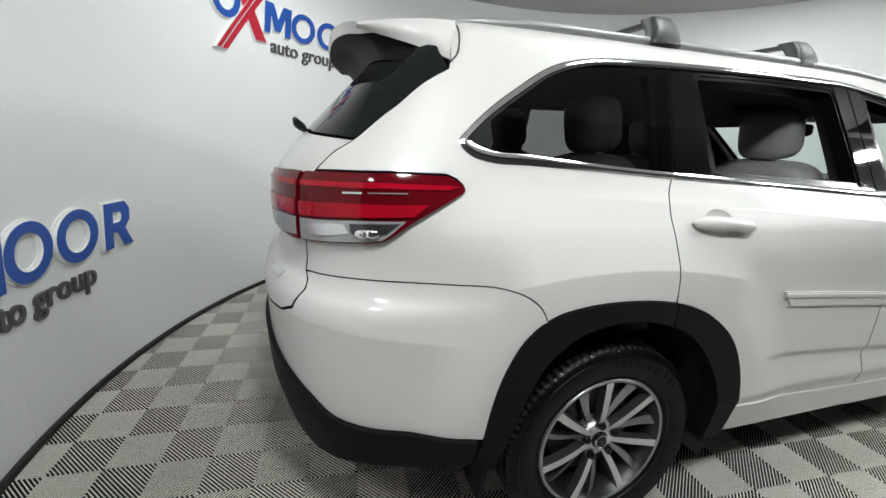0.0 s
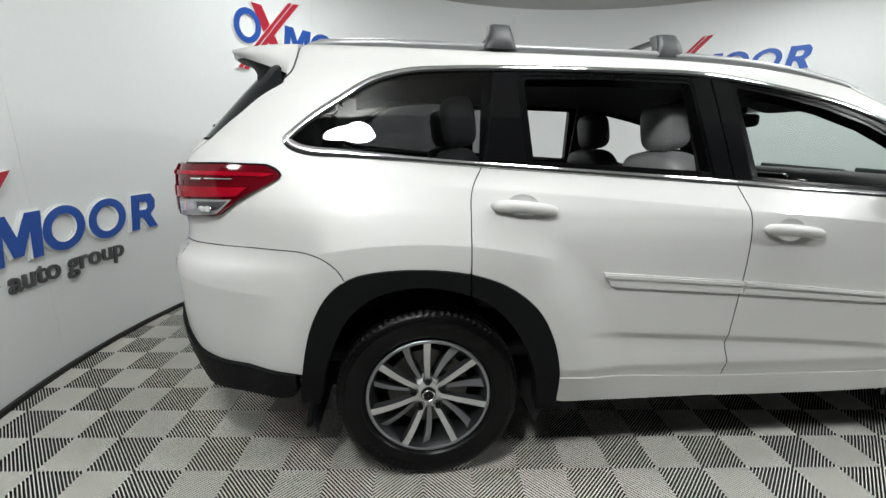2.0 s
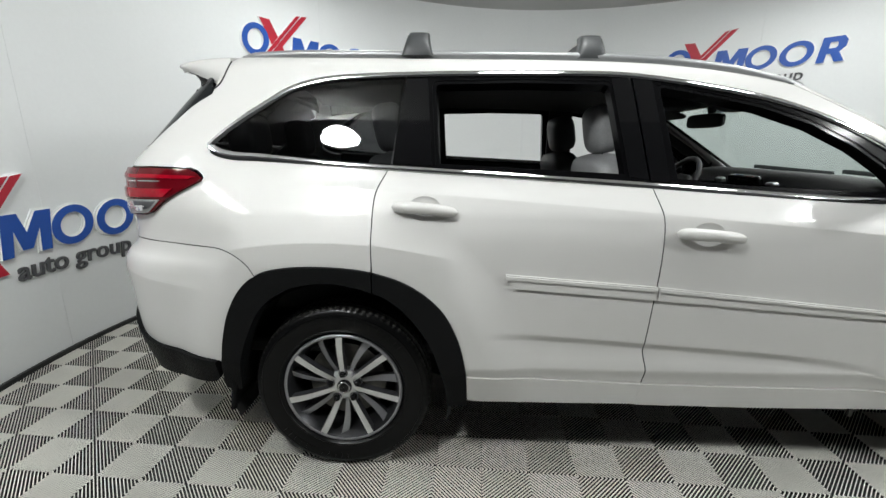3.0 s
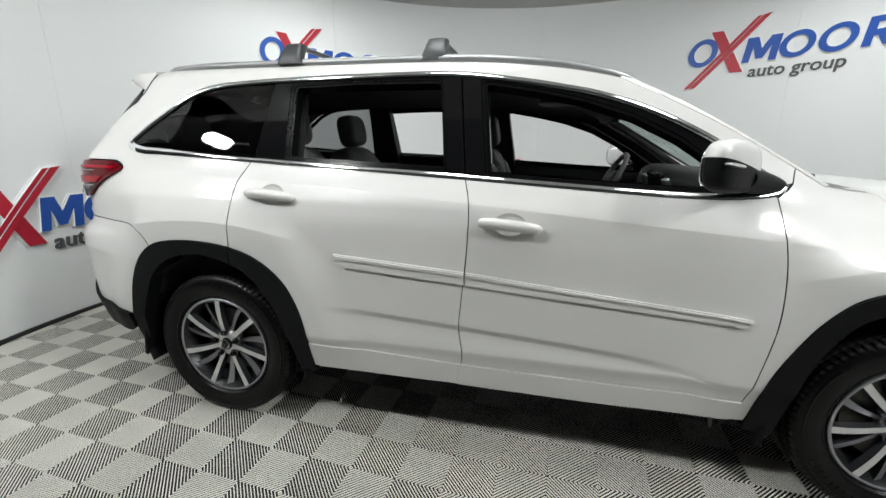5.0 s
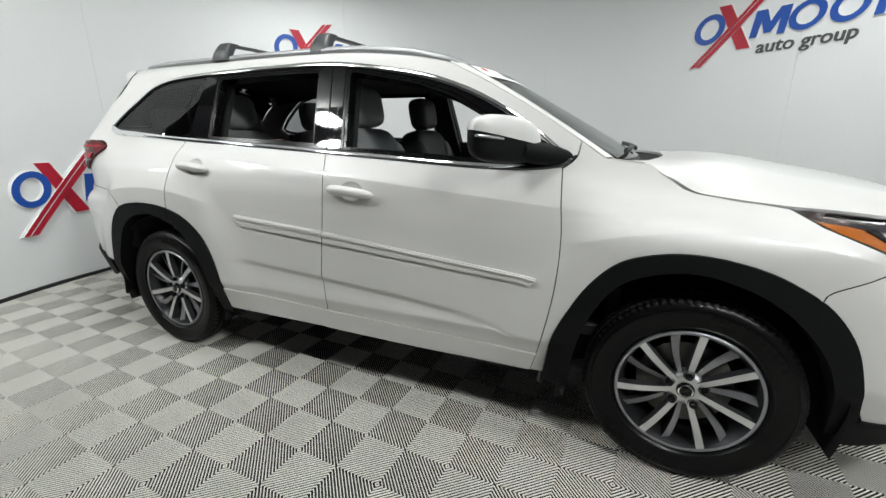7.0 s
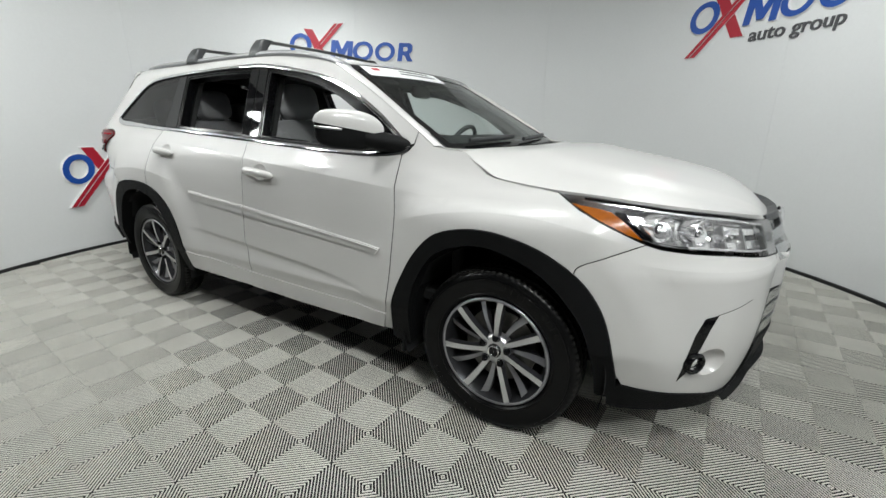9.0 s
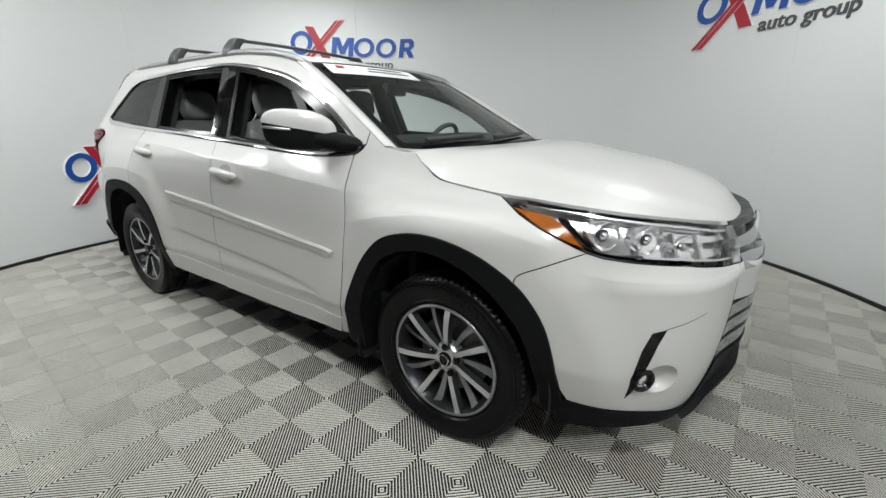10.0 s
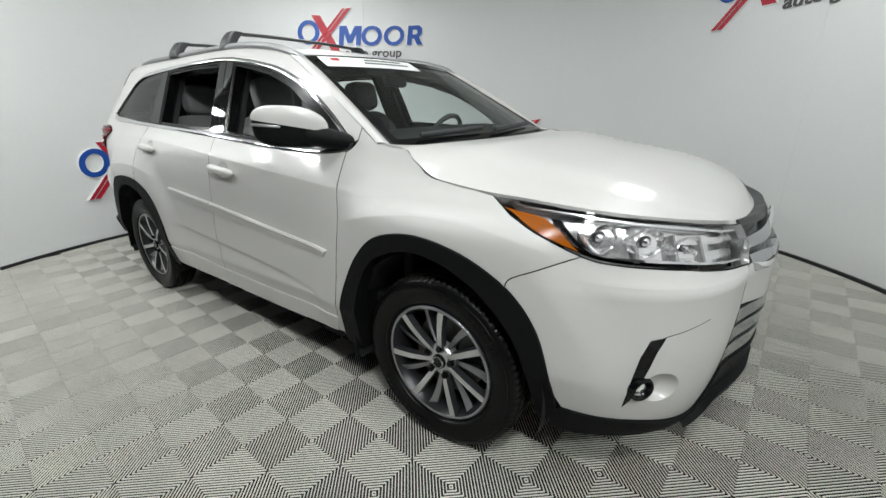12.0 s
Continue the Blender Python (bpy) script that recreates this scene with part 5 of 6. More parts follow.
# body-side mouldings
def molding(x0, x1, doors, cut_front):
    zt = lambda x: float(np.interp(x, [-0.75, -0.18, 0.83], [0.880, 0.841, 0.745]))
    zb = lambda x: float(np.interp(x, [-0.75, -0.18, 0.83], [0.826, 0.788, 0.712]))
    xs = np.linspace(x0, x1, 30)
    top = [(x, zt(x)) for x in xs]
    bot = [(x, zb(x)) for x in xs]
    if cut_front:
        bot = [(x - 0.025 * max(0, (x - x1 + 0.05) / 0.05), z) for x, z in bot]
    else:
        bot = [(x + 0.035 * max(0, (x0 + 0.05 - x) / 0.05), z) for x, z in bot]
    loop = side_pts(top + bot[::-1])
    for d, side in zip(doors, "RL"):
        m = part("side_molding", lift("side_molding", loop, [PAINT], 0.010, 0.001, 0.014, 0.02, sides=side), d, "white body-side moulding")
        ridge = side_pts([(x, zb(x) + 0.62 * (zt(x) - zb(x))) for x in xs] + [(x, zt(x) - 0.004) for x in xs][::-1])
        part("ridge", lift("ridge", ridge, [PAINT], 0.016, 0.002, 0.008, 0.02, sides=side), m)


molding(-0.752, -0.187, rear_doors, False)
molding(-0.180, 0.832, front_doors, True)


# handles
def handle(d, side, x0, z0, slope):
    def pt(x, z, off):
        return skin(x, z, off)
    pts, rad = [], []
    for t in np.linspace(0, 1, 21):
        x, z = x0 + 0.008 + 0.246 * t, z0 + slope * t + 0.006 * math.sin(math.pi * t)
        pts.append(pt(x, z, 0.009 + 0.020 * math.sin(math.pi * min(1, max(0, t))) ** 0.6))
        rad.append(0.0215 * (max(0.0, 1 - (2 * t - 1) ** 6)) ** 0.5 * (1 - 0.12 * t) + 0.002)
    me = tube("door_handle", pts, rad, PAINT, n=14, flat=1.0)
    if side == "L":
        me = flip_y(me, "door_handle")
    h = part("door_handle", me, d, "white pull handle")
    # finger recess behind the handle
    V, F = [], []
    rings = [(1.0, 0.0), (0.94, 0.002), (0.80, 0.006), (0.55, 0.010), (0.02, 0.011)]
    for k, o in rings:
        for s_, z_ in handle_hole(x0, z0, slope, k):
            q = skin(s_, z_, -o)
            V.append(q if side == "R" else q * [1, -1, 1] + [0, 2 * CY, 0])
    for i in range(len(rings) - 1):
        for j in range(28):
            q = (i * 28 + j, i * 28 + (j + 1) % 28, (i + 1) * 28 + (j + 1) % 28, (i + 1) * 28 + j)
            F.append(q if side == "R" else q[::-1])
    part("handle_recess", mesh_of("handle_recess", V, F, [PAINT]), d)


for d, side in zip(rear_doors, "RL"):
    handle(d, side, *HANDLES[0])
for d, side in zip(front_doors, "RL"):
    handle(d, side, *HANDLES[1])

# window surround: chrome line, black frames, fixed glass
DLO = side_pts(DLO_TOP[:-1] + DLO_BOT[:-1])


def chrome_line(width=0.019, rise=0.006, n=7):
    """A rounded bright strip that follows the outline of the side windows."""
    a = tidy(DLO, 0.0, 0.012)
    b = tidy([tuple(p) for p in a], width, 10.0)
    b = a + (b - a) * (1 + 0.65 * (1 - step(a[:, :1], -1.92, -1.35)))      # broader towards the rear corner
    V, F = [], []
    for p, q in zip(a, b):
        for k in range(n):
            t = k / (n - 1)
            m = p + (q - p) * t
            V.append(skin(m[0], m[1], 0.001 + rise * math.sin(math.pi * (0.06 + 0.88 * t)) ** 0.7))
    c = len(a)
    F = [(i * n + k, ((i + 1) % c) * n + k, ((i + 1) % c) * n + k + 1, i * n + k + 1) for i in range(c) for k in range(n - 1)]
    return mesh_of("chrome_trim", V, F, [CHROME])


trim_mesh = chrome_line()
for side in "RL":
    part("chrome_trim", trim_mesh if side == "R" else flip_y(trim_mesh, "chrome_trim"), car, "chrome line round the side windows")
DIN = tidy(DLO, 0.0155, 0.012)
TOPI = [(float(p[0]), float(p[1]), float(x)) for p, x in zip(DIN, skin(DIN[:, 0], DIN[:, 1])[:, 0])]


def inner_x(lo, hi, upper):
    """Points of the inner edge of the chrome line between two x, on its upper or lower run, from rear to front."""
    out = []
    for s_, z, x in TOPI:
        up = z > float(np.interp(x, [-1.92, -1.6, 0.0, 0.6, 0.93], [1.343, 1.42, 1.4, 1.27, 1.187]))
        if lo < x < hi and up == upper:
            out.append((x, z, s_))
    out.sort()
    return [(s_, z) for x, z, s_ in out]


def front_run():
    """Inner edge of the chrome line ahead of the middle pillar, in order round the front corner."""
    keep = [x > -0.252 + (1.615 - z) * 0.13 for s_, z, x in TOPI]
    i0 = next(i for i in range(len(keep)) if keep[i] and not keep[i - 1])
    out = []
    for k in range(len(keep)):
        i = (i0 + k) % len(keep)
        if not keep[i]:
            break
        out.append(TOPI[i][:2])
    return out


# quarter glass
loop = inner_x(-1.96, -1.198, False) + side_pts([(-1.194, 1.266), (-1.146, 1.608)]) + inner_x(-1.96, -1.146, True)[::-1]
for side in "RL":
    part("quarter_window", lift("quarter_window", loop, [TINT], -0.004, 0.001, 0.004, 0.04, sides=side), car, "dark tinted fixed rear side window")
RW = [(-1.018, 1.262), (-1.040, 1.56), (-1.036, 1.585), (-1.015, 1.596), (-0.7, 1.604), (-0.36, 1.599), (-0.335, 1.590), (-0.328, 1.57), (-0.283, 1.228)]
FW = [(-0.118, 1.212), (-0.165, 1.560), (-0.158, 1.582), (-0.135, 1.588), (0.06, 1.552), (0.24, 1.512), (0.42, 1.450), (0.58, 1.365), (0.70, 1.278), (0.745, 1.235), (0.745, 1.178), (0.62, 1.170), (0.12, 1.194)]
loop = inner_x(-1.194, -0.226, False) + side_pts([(-0.210, 1.212), (-0.262, 1.615)]) + inner_x(-1.142, -0.262, True)[::-1]
for d, side in zip(rear_doors, "RL"):
    part("window_frame", lift("window_frame", loop, [FRAME, TRIM], -0.002, 0.002, 0.06, 0.03, sides=side, holes=[side_pts(RW)]), d, "black rear door window frame")
loop = front_run()
for d, side in zip(front_doors, "RL"):
    part("window_frame", lift("window_frame", loop, [FRAME, TRIM], -0.002, 0.002, 0.06, 0.03, sides=side, holes=[side_pts(FW)]), d, "black front door window frame")
# gloss black covers of the middle and rear pillars
for doors, pts in ((front_doors, [(-0.206, 1.222), (-0.254, 1.606), (-0.180, 1.600), (-0.134, 1.218)]), (rear_doors, [(-0.288, 1.236), (-0.337, 1.606), (-0.263, 1.612), (-0.214, 1.226)]),
                   (rear_doors, [(-1.186, 1.276), (-1.141, 1.600), (-1.056, 1.604), (-1.034, 1.270)])):
    for d, side in zip(doors, "RL"):
        part("pillar_cover", lift("pillar_cover", side_pts(pts), [GLOSS], 0.0005, 0.0, 0.003, 0.03, sides=side), d, "gloss black pillar cover")
# rubber seals round the two open windows, with the thin bright edge of the run channel
for W_, doors in ((RW, rear_doors), (FW, front_doors)):
    lp = tidy(side_pts(W_), 0.0, 0.015)
    for d, side in zip(doors, "RL"):
        part("window_seal", lift("window_seal", [tuple(p) for p in lp], [FRAME], -0.006, 0.0, 0.05, 0.012, 0.015, sides=side, holes=[tidy([tuple(p) for p in lp], 0.016, 0.015)]), d)
# inner door trim under the windows, and inner pillars
for W_, doors, x0, x1 in ((RW, rear_doors, -1.18, -0.22), (FW, front_doors, -0.18, 0.88)):
    xs = np.linspace(x0, x1, 12)
    zb_ = lambda x: float(np.interp(x, [p[0] for p in DLO_BOT][::-1], [p[1] for p in DLO_BOT][::-1]))
    lp = side_pts([(x, zb_(x) + 0.006) for x in xs] + [(x, 0.42) for x in xs[::-1]]) if x0 > -1 else side_pts([(x, zb_(x) + 0.006) for x in xs] + [(x1, 0.42), (-0.80, 0.42), (-0.85, 0.62), (-0.98, 0.80), (x0, 0.93)])
    for d, side in zip(doors, "RL"):
        part("door_trim", lift("door_trim", lp, [TRIM, TRIM], -0.075, 0, -0.06, 0.05, sides=side), d, "dark inner door trim")
for side in "RL":
    for pts in ([(-0.31, 1.63), (-0.16, 1.63), (-0.10, 1.15), (-0.28, 1.15)], [(-1.17, 1.62), (-1.02, 1.62), (-1.0, 1.2), (-1.2, 1.2)]):
        part("inner_pillar", lift("inner_pillar", side_pts(pts), [TRIM, TRIM], -0.075, 0, 0.03, 0.05, sides=side), car, "dark inner pillar trim")
    part("inner_roof_rail", lift("inner_roof_rail", side_pts([(-1.80, 1.66), (-0.3, 1.662), (0.15, 1.61), (0.15, 1.56), (-0.3, 1.605), (-1.3, 1.60), (-1.80, 1.55)]), [LINER, LINER], -0.05, 0, 0.03, 0.05, sides=side), car)
    part("inner_screen_pillar", lift("inner_screen_pillar", side_pts([(0.15, 1.60), (0.40, 1.545), (0.72, 1.36), (0.93, 1.22), (0.86, 1.20), (0.68, 1.32), (0.40, 1.48), (0.15, 1.55)]), [TRIM, TRIM], -0.05, 0, 0.05, 0.05, sides=side), car)
    part("inner_quarter_trim", lift("inner_quarter_trim", side_pts([(-1.20, 1.27), (-1.76, 1.30), (-1.80, 1.0), (-1.2, 0.92)]), [TRIM, TRIM], -0.10, 0, 0.03, 0.05, sides=side), car)


# ---- rounded solids ----
def blob(name, size, at, mats, e=0.45, rot=(0, 0, 0), n=28, m=18, bendx=0.0):
    """A cushion-like solid with soft corners."""
    V, F = [], []

    def c(a, p):
        return math.copysign(abs(math.cos(a)) ** p, math.cos(a))

    def s_(a, p):
        return math.copysign(abs(math.sin(a)) ** p, math.sin(a))
    for i in range(m + 1):
        la = -math.pi / 2 + math.pi * i / m
        for j in range(n):
            lo = 2 * math.pi * j / n
            x, y, z = c(la, e) * c(lo, e), c(la, e) * s_(lo, e), s_(la, e)
            V.append((x * size[0] / 2 + bendx * (y * y), y * size[1] / 2, z * size[2] / 2))
    for i in range(m):
        for j in range(n):
            F.append((i * n + j, i * n + (j + 1) % n, (i + 1) * n + (j + 1) % n, (i + 1) * n + j))
    me = mesh_of(name, V, F, mats if isinstance(mats, list) else [mats])
    me.transform(pose(*at, *rot))
    return me


# mirrors
for side, sg in (("R", -1), ("L", 1)):
    mirror = part("door_mirror", tube("mirror_arm", [(0.905, -0.732, 1.195), (0.85, -0.762, 1.203), (0.79, -0.80, 1.214), (0.735, -0.85, 1.226)], [0.030, 0.046, 0.054, 0.050], PLASTIC, n=14, flat=0.80), car, "door mirror with a white cap and black foot")
    shell = blob("mirror_shell", (0.098, 0.297, 0.164), (0.687, -0.896, 1.261), PLASTIC, 0.62, (0, 0, -41), 32, 24)
    for v in shell.vertices:      # drawn out towards the foot, with a flat inner end
        k = (v.co.y + 0.896) / 0.115
        v.co.z += -0.010 * k
        if v.co.z > 1.255:
            v.co.z -= (v.co.z - 1.255) * 0.42 * max(0.0, k) ** 2
    cap = shell.copy()
    cap.materials.clear()
    cap.materials.append(PAINT)
    for me_, keep_up in ((cap, True),):
        bm = bmesh.new()
        bm.from_mesh(me_)
        bmesh.ops.bisect_plane(bm, geom=bm.verts[:] + bm.edges[:] + bm.faces[:], plane_co=(0.687, -0.896, 1.268), plane_no=(0.12, 0.14, 1), clear_inner=keep_up, clear_outer=not keep_up)
        if keep_up:
            bmesh.ops.bisect_plane(bm, geom=bm.verts[:] + bm.edges[:] + bm.faces[:], plane_co=(0.662, -0.875, 1.258), plane_no=(0.755, -0.656, 0.15), clear_inner=True)
            bmesh.ops.scale(bm, vec=(1.03, 1.03, 1.05), space=Matrix.Translation((-0.687, 0.896, -1.256)), verts=bm.verts[:])
        bm.to_mesh(me_)
        bm.free()
    sig = blob("turn_signal", (0.03, 0.120, 0.012), (0.659, -0.988, 1.272), SATIN, 0.6, (-6, 0, -41))
    pieces = [("shell", shell, "black lower shell"), ("cap", cap, "white mirror cap"), ("turn_signal", sig, "clear turn signal strip")]
    for nme, me_, lb in pieces:
        part(nme, flip_y(me_, nme) if sg > 0 else me_, mirror, lb)
    if sg > 0:
        mirror.data = flip_y(mirror.data, "mirror_arm")
    part("glass", flip_y(blob("mirror_glass", (0.012, 0.24, 0.125), (0.653, -0.867, 1.263), CHROME, 0.5, (0, 0, -41)), "mirror_glass") if sg > 0 else blob("mirror_glass", (0.012, 0.24, 0.125), (0.653, -0.867, 1.263), CHROME, 0.5, (0, 0, -41)), mirror, "mirror glass")

# roof rails and cross bars
for side, sg in (("R", -1), ("L", 1)):
    pts = []
    for x in np.linspace(-1.86, 0.455, 40):
        we, ze = edge_at(min(x, 0.363))
        if x > 0.363:
            ze -= (x - 0.363) * 0.42
        h = 0.012 * float(step(x, -1.9, -1.55)) * float(1 - step(x, 0.1, 0.47)) + 0.004
        pts.append((x, CY + sg * (we - 0.035 + 0.01 * float(step(x, 0.2, 0.45))), ze + h + 0.002))
    part("roof_rail", tube("roof_rail", pts, [0.010] + [0.026] * 38 + [0.010], RAIL, n=12, flat=0.75), car, "satin silver roof rail")
for x0, z0 in ((-1.106, 1.712), (-0.398, 1.702)):
    def bar_pt(y):
        return (x0 + 0.012, CY + y, z0 + 0.076 + 0.010 * (1 - (y / 0.5) ** 2))
    bar = part("cross_bar", tube("cross_bar", [bar_pt(y) for y in np.linspace(-0.49, 0.49, 25)], 0.024, RACK, n=12, flat=0.42), car, "black roof cross bar with clamp feet")
    for sg in (-1, 1):
        def foot(u, v, sg=sg):
            # a splayed block, long at its base, that curves inwards to the bar
            a = 2 * math.pi * v
            c, d = math.copysign(abs(math.cos(a)) ** 0.5, math.cos(a)), math.copysign(abs(math.sin(a)) ** 0.5, math.sin(a))
            h = min(1.0, u / 0.86)
            close = 1 - max(0.0, (u - 0.86) / 0.14) ** 2 * 0.98
            wx = (0.066 - 0.022 * h ** 0.8) * close
            return (x0 + 0.004 * h + wx * c, CY + sg * (0.545 - 0.060 * h ** 1.8) + (0.030 + 0.010 * h) * close * d, z0 - 0.012 + 0.096 * h + 0.008 * (1 - close ** 2))
        part("foot", grid_patch("foot", foot, np.concatenate([np.linspace(0, 0.86, 9), np.linspace(0.89, 1, 6)]), np.linspace(0, 1, 33), [RACK]), bar)


# ---- wheels ----
def wheel_parts():
    """Meshes of a wheel whose axle is the y axis, its outer face towards -y."""
    R = 0.366
    out = {}
    prof = [(0.238, 0.045), (0.246, 0.068), (0.258, 0.078), (0.260, 0.0815), (0.264, 0.0815), (0.266, 0.080), (0.300, 0.090), (0.326, 0.0885), (0.328, 0.0905), (0.332, 0.0895), (0.334, 0.086), (0.345, 0.082), (0.353, 0.076), (0.3585, 0.068)]
    tread = [(0.3600, 0.0675), (0.3605, 0.046), (0.3545, 0.045), (0.3545, 0.036), (R - 0.001, 0.035), (R, 0.012), (0.3575, 0.011), (0.3575, 0.003), (R, 0.002)]
    half = [(r, -y) for r, y in prof + tread]
    full = half + [(r, -y) for r, y in half[::-1]]
    n = 336
    V, F, I = [], [], []
    k = len(full)
    for i in range(n):
        a = 2 * math.pi * i / n
        for j, (r, y) in enumerate(full):
            jj = min(j, k - 1 - j)
            if 12 <= jj <= 16 and i % 4 == 0:
                r = r - 0.0035
            V.append((r * math.cos(a), y - 0.03, r * math.sin(a)))
    for i in range(n):
        for j in range(k - 1):
            F.append((i * k + j, ((i + 1) % n) * k + j, ((i + 1) % n) * k + j + 1, i * k + j + 1))
            # tread blocks are greyer than the grooves and the sidewall
            I.append(1 if 12 <= min(j, k - 2 - j) and i % 4 in (1, 2) else 0)
    me = mesh_of("tyre", V, F, [RUBBER, TREAD], I)
    me.set_sharp_from_angle(angle=radians(28))
    out["tyre"] = me
    # raised bars on the sidewall
    V, F = [], []
    for a0, cnt in ((35, 11), (215, 11)):
        for i in range(cnt):
            a = radians(a0 + i * 5.2)
            wd = (0.0095, 0.0075, 0.011)[i % 3]
            k = len(V)
            for y in (-0.114, -0.1222):
                for u, h in ((-wd, 0.298), (wd, 0.298), (wd, 0.320), (-wd, 0.320)):
                    V.append((h * math.cos(a) + u * math.sin(a), y, h * math.sin(a) - u * math.cos(a)))
            F += [(k + 4, k + 5, k + 6, k + 7)] + [(k + q, k + (q + 1) % 4, k + 4 + (q + 1) % 4, k + 4 + q) for q in range(4)]
    out["sidewall_print"] = mesh_of("sidewall_print", V, F, [RUBBER], None, False)
    # rim: lip and barrel
    prof = [(0.233, -0.104), (0.2395, -0.108), (0.2455, -0.104), (0.2465, -0.096), (0.240, -0.088)]
    v, f = lathe(prof, 72)
    out["rim_lip"] = mesh_of("rim_lip", v, [q[::-1] for q in f], [MIDALLOY])
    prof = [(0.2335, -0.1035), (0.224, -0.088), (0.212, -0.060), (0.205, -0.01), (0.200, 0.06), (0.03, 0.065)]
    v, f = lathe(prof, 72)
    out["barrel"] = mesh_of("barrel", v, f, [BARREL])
    # brake disc
    v, f = lathe([(0.06, -0.02), (0.165, -0.02), (0.165, 0.0), (0.06, 0.0)], 48)
    out["brake_disc"] = mesh_of("brake_disc", v, f, [STEEL], None, False)

    def spoke(r0, r1, w0, w1, y0, y1, depth, twist, mats, bow=0.006, wedge=0.0):
        V, F, I = [], [], []
        m = 9
        for i in range(m):
            t = i / (m - 1)
            r = r0 + (r1 - r0) * t
            w = w0 + (w1 - w0) * t
            y = y0 + (y1 - y0) * t - bow * math.sin(math.pi * t)
            a = twist * t * t
            for u, dy in ((-0.5, wedge * t), (0.5, -wedge * t * 0.2), (0.62, depth), (-0.62, depth)):
                tx = u * w
                V.append((r * math.sin(a) + tx * math.cos(a), y + dy, r * math.cos(a) - tx * math.sin(a)))
        for i in range(m - 1):
            for j in range(4):
                q = (i * 4 + j, i * 4 + (j + 1) % 4, (i + 1) * 4 + (j + 1) % 4, (i + 1) * 4 + j)
                F.append(q)
                I.append(0 if j == 0 else 1)
        F += [(0, 3, 2, 1), (m * 4 - 4, m * 4 - 3, m * 4 - 2, m * 4 - 1)]
        I += [1, 1]
        return mesh_of("spoke", V, F, mats, I, False)
    out["spoke"] = spoke(0.040, 0.2335, 0.019, 0.027, -0.080, -0.103, 0.030, 0.03, [MACHINED, RIMDARK])
    out["thin_spoke"] = spoke(0.050, 0.228, 0.013, 0.030, -0.060, -0.088, 0.030, 0.10, [MIDALLOY, RIMDARK], 0.0, 0.012)
    v, f = lathe([(0.001, -0.080), (0.046, -0.081), (0.062, -0.076), (0.068, -0.06), (0.066, -0.03)], 42)
    out["hub"] = mesh_of("hub", v, [q for q in f], [MACHINED])
    v, f = lathe([(0.001, -0.094), (0.026, -0.093), (0.0305, -0.089), (0.031, -0.078)], 32)
    out["centre_cap"] = mesh_of("centre_cap", v, f, [GLOSS])
    v, f = lathe([(0.0205, -0.094), (0.022, -0.0965), (0.0245, -0.0965), (0.026, -0.094)], 32)
    out["cap_ring"] = mesh_of("cap_ring", v, f, [CHROME])
    v, f = lathe([(0.001, -0.102), (0.010, -0.101), (0.0135, -0.096), (0.0135, -0.070)], 6)
    out["lug_nut"] = mesh_of("lug_nut", v, f, [GLOSS])
    v, f = lathe([(0.013, -0.0795), (0.017, -0.0855), (0.020, -0.079)], 16)
    out["lug_seat"] = mesh_of("lug_seat", v, f, [RIMDARK])
    return out


WP = wheel_parts()


def wheel(x, side, turn, y_face=0.84):
    w = part("wheel", WP["tyre"], car, "alloy wheel with machined spokes and a black tyre")
    y = CY - 0.02 + (-0.752 if side == "R" else 0.752) + (0 if side == "R" else 0.04)
    m = Matrix.Translation((x, y, HUB_Z)) @ Matrix.Rotation(0 if side == "R" else math.pi, 4, "Z") @ Matrix.Rotation(radians(turn), 4, "Y")
    w.matrix_basis = m
    tagged(part("sidewall_print", WP["sidewall_print"], w), "raised bars on the sidewall", kind="stuff")
    rim = part("rim", WP["rim_lip"], w, "machined rim lip")
    for nm in ("barrel", "brake_disc", "hub", "centre_cap", "cap_ring"):
        part(nm, WP[nm], w)
    for i in range(7):
        s1 = part("spoke", WP["spoke"], w)
        s1.matrix_basis = Matrix.Rotation(2 * math.pi * i / 7, 4, "Y")
        s2 = part("thin_spoke", WP["thin_spoke"], w)
        s2.matrix_basis = Matrix.Rotation(2 * math.pi * (i + 0.5) / 7, 4, "Y")
    for i in range(5):
        a = 2 * math.pi * i / 5
        for nm in ("lug_nut", "lug_seat"):
            l = part(nm, WP[nm], w)
            l.matrix_basis = Matrix.Rotation(a, 4, "Y") @ Matrix.Translation((0, 0, 0.060))
    return w


wheel(-WHEEL_X, "R", -3.5)
wheel(WHEEL_X, "R", 5)
wheel(-WHEEL_X, "L", 20)
wheel(WHEEL_X, "L", 40)

# wheel wells, flaps, underbody
for x, flap_x in ((-WHEEL_X, -1.80), (WHEEL_X, 0.955)):
    for sg in (-1, 1):
        v, f = lathe([(0.455, 0.03), (0.45, -0.30), (0.20, -0.32), (0.02, -0.32)], 40, a0=radians(-18), a1=radians(198))
        me = mesh_of("wheel_well", v, f, [WELL])
        me.transform(Matrix.Translation((x, CY + sg * 0.86, HUB_Z + 0.01)) @ Matrix.Rotation(0 if sg > 0 else math.pi, 4, "Z"))
        part("wheel_well", me, car, "black wheel well liner")
        lo_z = 0.265 if x < 0 else 0.235
        bm = box_bm((0.022, 0.20, 0.36), (0, 0, 0), 0.008, 2)
        me = bm_mesh("mud_flap", bm, PLASTIC)
        me.transform(Matrix.Translation((flap_x - (0.03 if x < 0 else -0.0), CY + sg * 0.80, lo_z + 0.18)) @ Matrix.Rotation(radians(8 if x < 0 else 6), 4, "Y"))
        part("mud_flap", me, car, "black mud flap")
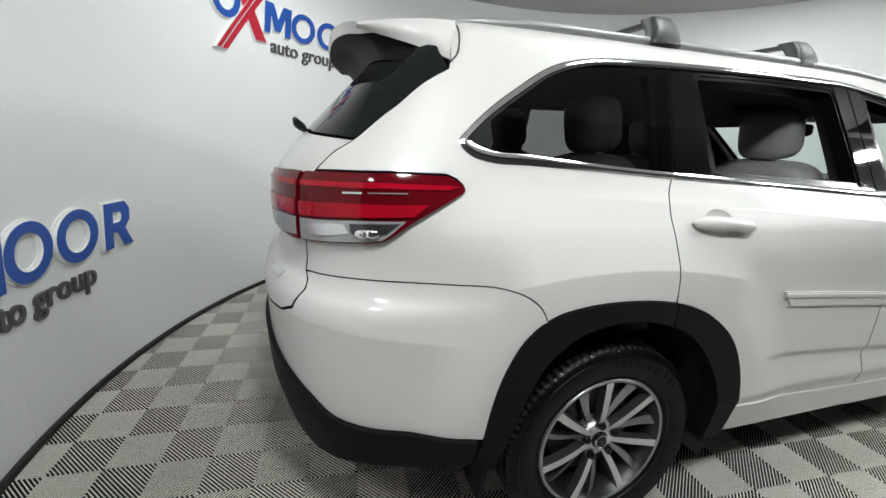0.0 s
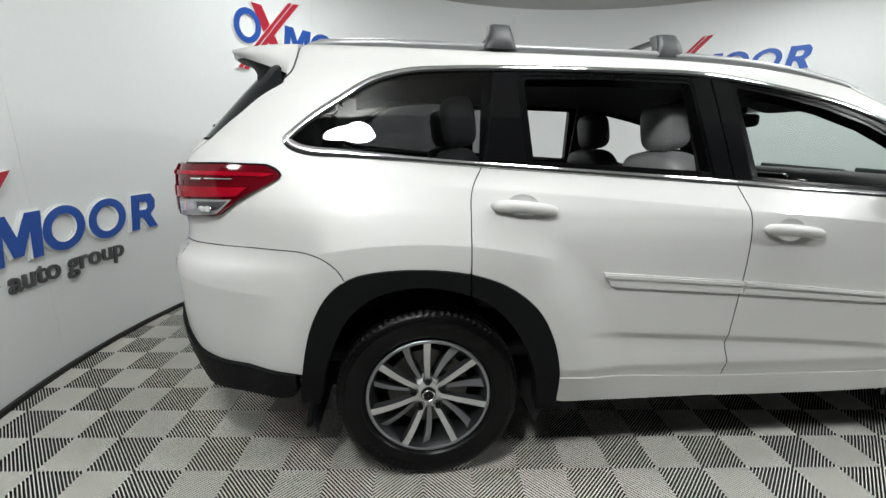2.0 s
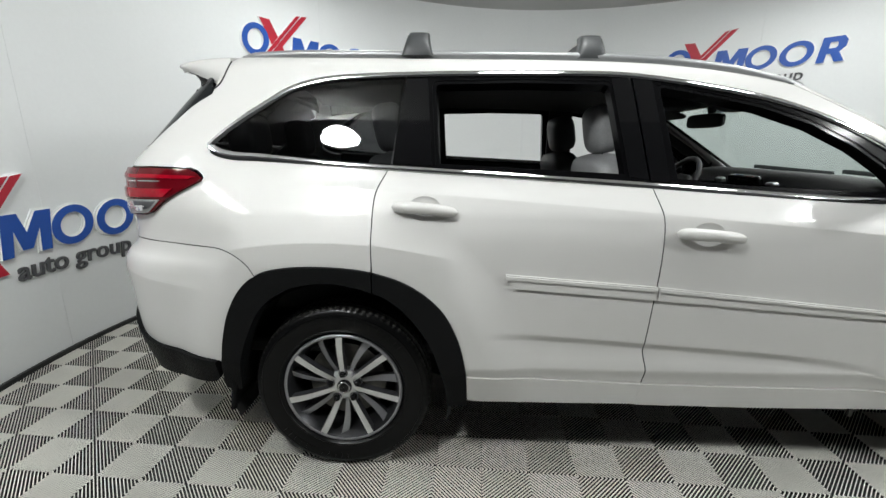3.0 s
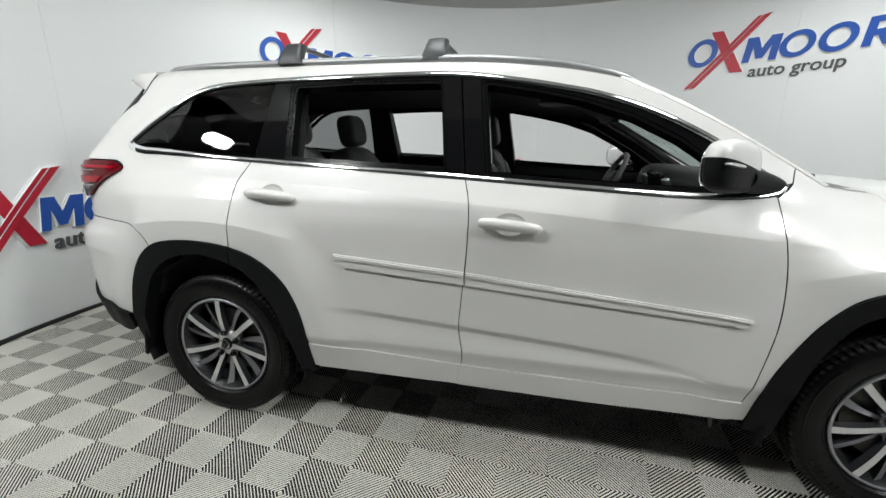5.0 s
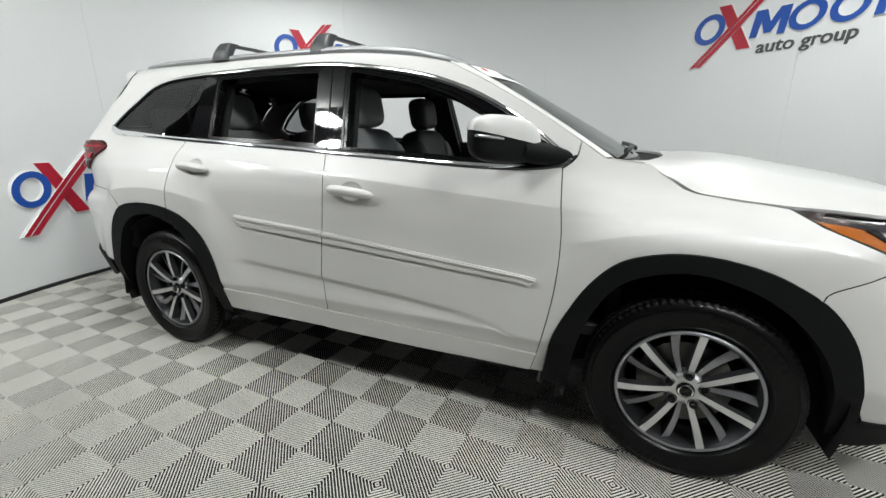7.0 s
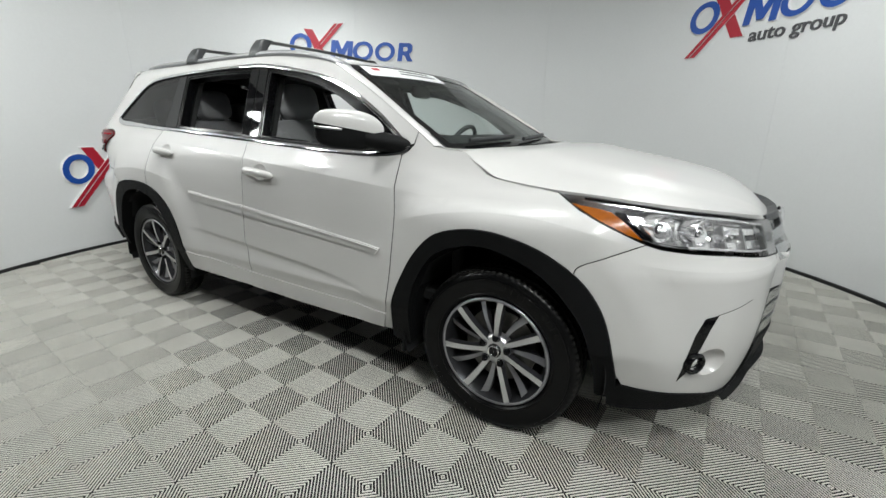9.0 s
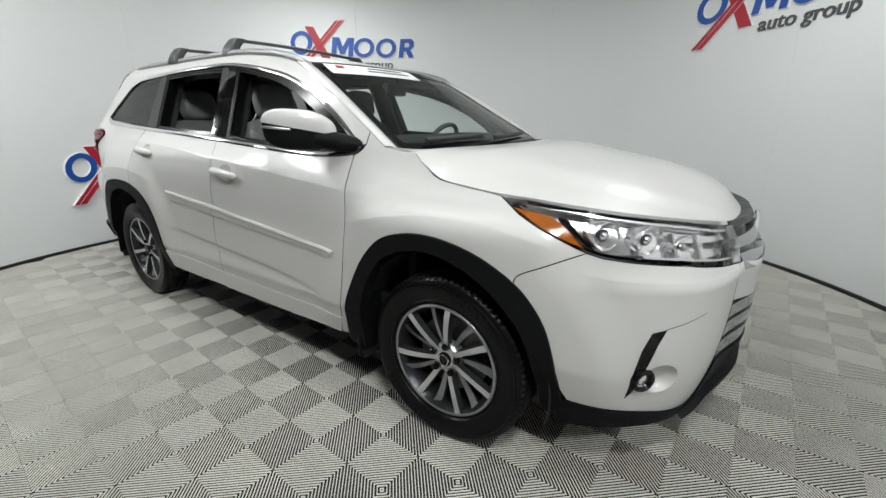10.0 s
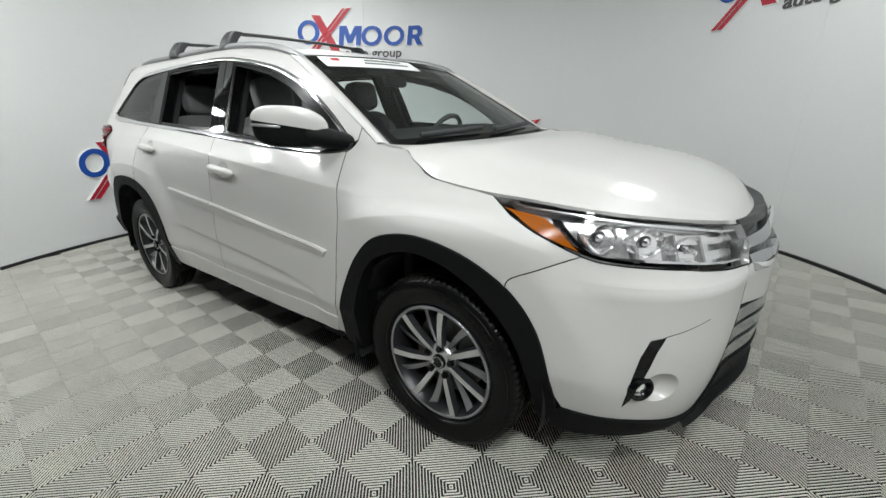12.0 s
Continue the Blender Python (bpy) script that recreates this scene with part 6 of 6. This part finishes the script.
part("underbody", bm_mesh("underbody", box_bm((4.1, 1.10, 0.20), (-0.05, CY, 0.35), 0.04, 2), WELL), car, "dark underbody")
part("underbody_side", bm_mesh("underbody_side", box_bm((1.62, 1.56, 0.14), (0.0, CY, 0.375), 0.04, 2), WELL), car)
part("drain_strip", bm_mesh("drain_strip", box_bm((0.018, 0.02, 0.16), (0.84, -0.70, 0.26), 0.004, 1), STEEL), car, "small metal bracket under the sill")
# cabin floor and bulkheads
part("cabin_floor", bm_mesh("cabin_floor", box_bm((3.3, 1.54, 0.06), (-0.55, CY, 0.50), 0.01, 1), TRIM), car, "dark carpeted cabin floor")
part("bulkhead", bm_mesh("bulkhead", box_bm((0.06, 1.42, 0.66), (1.12, CY, 0.82), 0.01, 1), TRIM), car)
part("engine_cover", bm_mesh("engine_cover", box_bm((0.95, 1.15, 0.30), (1.68, CY, 0.72), 0.04, 2), WELL), car)

# ---- cabin ----
def seat(x, y, leather, lean=14, width=0.52):
    s = part("seat", blob("cushion", (0.54, width, 0.20), (x + 0.25, y, 0.72), leather, 0.4, (0, -6, 0)), car, "grey leather seat with head restraint")
    part("backrest", blob("backrest", (0.19, width, 0.64), (x - 0.03, y, 1.00), leather, 0.45, (0, -lean, 0), bendx=0.02), s)
    for sg in (-1, 1):
        part("bolster", blob("bolster", (0.17, 0.11, 0.54), (x + 0.02, y + sg * (width / 2 - 0.05), 0.98), leather, 0.55, (0, -lean, 0)), s)
    part("head_restraint", blob("head_restraint", (0.140, 0.255, 0.215), (x - 0.085, y, 1.425), leather, 0.55, (0, -lean + 4, 0), bendx=0.015), s, "padded head restraint")
    for sg in (-1, 1):
        part("post", tube("post", [(x - 0.09, y + sg * 0.06, 1.26), (x - 0.088, y + sg * 0.06, 1.34)], 0.007, CHROME), s)
    return s


# far front seat takes the darker leather: its shade is put into the colour
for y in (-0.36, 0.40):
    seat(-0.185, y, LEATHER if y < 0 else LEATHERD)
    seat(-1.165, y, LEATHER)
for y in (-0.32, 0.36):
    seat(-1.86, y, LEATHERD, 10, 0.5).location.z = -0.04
dash = part("dashboard", blob("dashboard", (0.52, 1.40, 0.34), (0.95, CY, 1.045), TRIM, 0.4, (0, 8, 0), 40, 20), car, "dark grey dashboard")
part("screen", blob("screen", (0.03, 0.26, 0.15), (0.70, CY, 1.13), GLOSS, 0.25, (0, -18, 0)), dash, "glossy black centre screen")
for y in (-0.19, 0.23):
    part("air_vent", blob("air_vent", (0.03, 0.07, 0.12), (0.70, y, 1.12), SATIN, 0.3, (0, -18, 0)), dash, "silver-framed air vent")
part("air_vent", blob("air_vent", (0.03, 0.15, 0.07), (0.75, -0.60, 1.10), SATIN, 0.3, (0, -18, 0)), dash, "silver-framed air vent")
part("console", blob("console", (0.85, 0.26, 0.34), (0.28, CY, 0.76), TRIM, 0.35), car, "dark centre console")
v, f = lathe([(0.170 + 0.016 * math.cos(a), 0.016 * math.sin(a)) for a in np.linspace(0, 2 * math.pi, 9)], 40)
me = mesh_of("steering_wheel", [(x, z, y) for x, y, z in v], f, [LEATHERD])
me.transform(Matrix.Translation((0.520, 0.40, 1.130)) @ Matrix.Rotation(radians(-62), 4, "Y"))
steer = part("steering_wheel", me, car, "dark leather steering wheel")
part("hub", blob("hub", (0.06, 0.17, 0.13), (0.535, 0.40, 1.120), TRIM, 0.5, (0, 28, 0)), steer)
part("spoke", blob("spoke", (0.03, 0.31, 0.03), (0.525, 0.40, 1.125), TRIM, 0.4, (0, 28, 0)), steer)
mir = part("rear_view_mirror", blob("rear_view_mirror", (0.04, 0.25, 0.075), (0.43, CY + 0.02, 1.49), TRIM, 0.45, (0, 0, 12)), car, "dark rear-view mirror")
part("stem", tube("stem", [(0.46, CY + 0.02, 1.51), (0.46, CY + 0.02, 1.54), (0.45, CY + 0.02, 1.575)], 0.022, TRIM), mir)
part("overhead_console", blob("overhead_console", (0.30, 0.26, 0.06), (0.20, CY, 1.575), TRIM, 0.4), car, "dark overhead console")
for y in (-0.35, 0.39):
    part("sun_visor", blob("sun_visor", (0.16, 0.40, 0.02), (0.35, y, 1.545), LINER, 0.4, (0, 18, 0)), car, "folded sun visor")

lay_tiles()
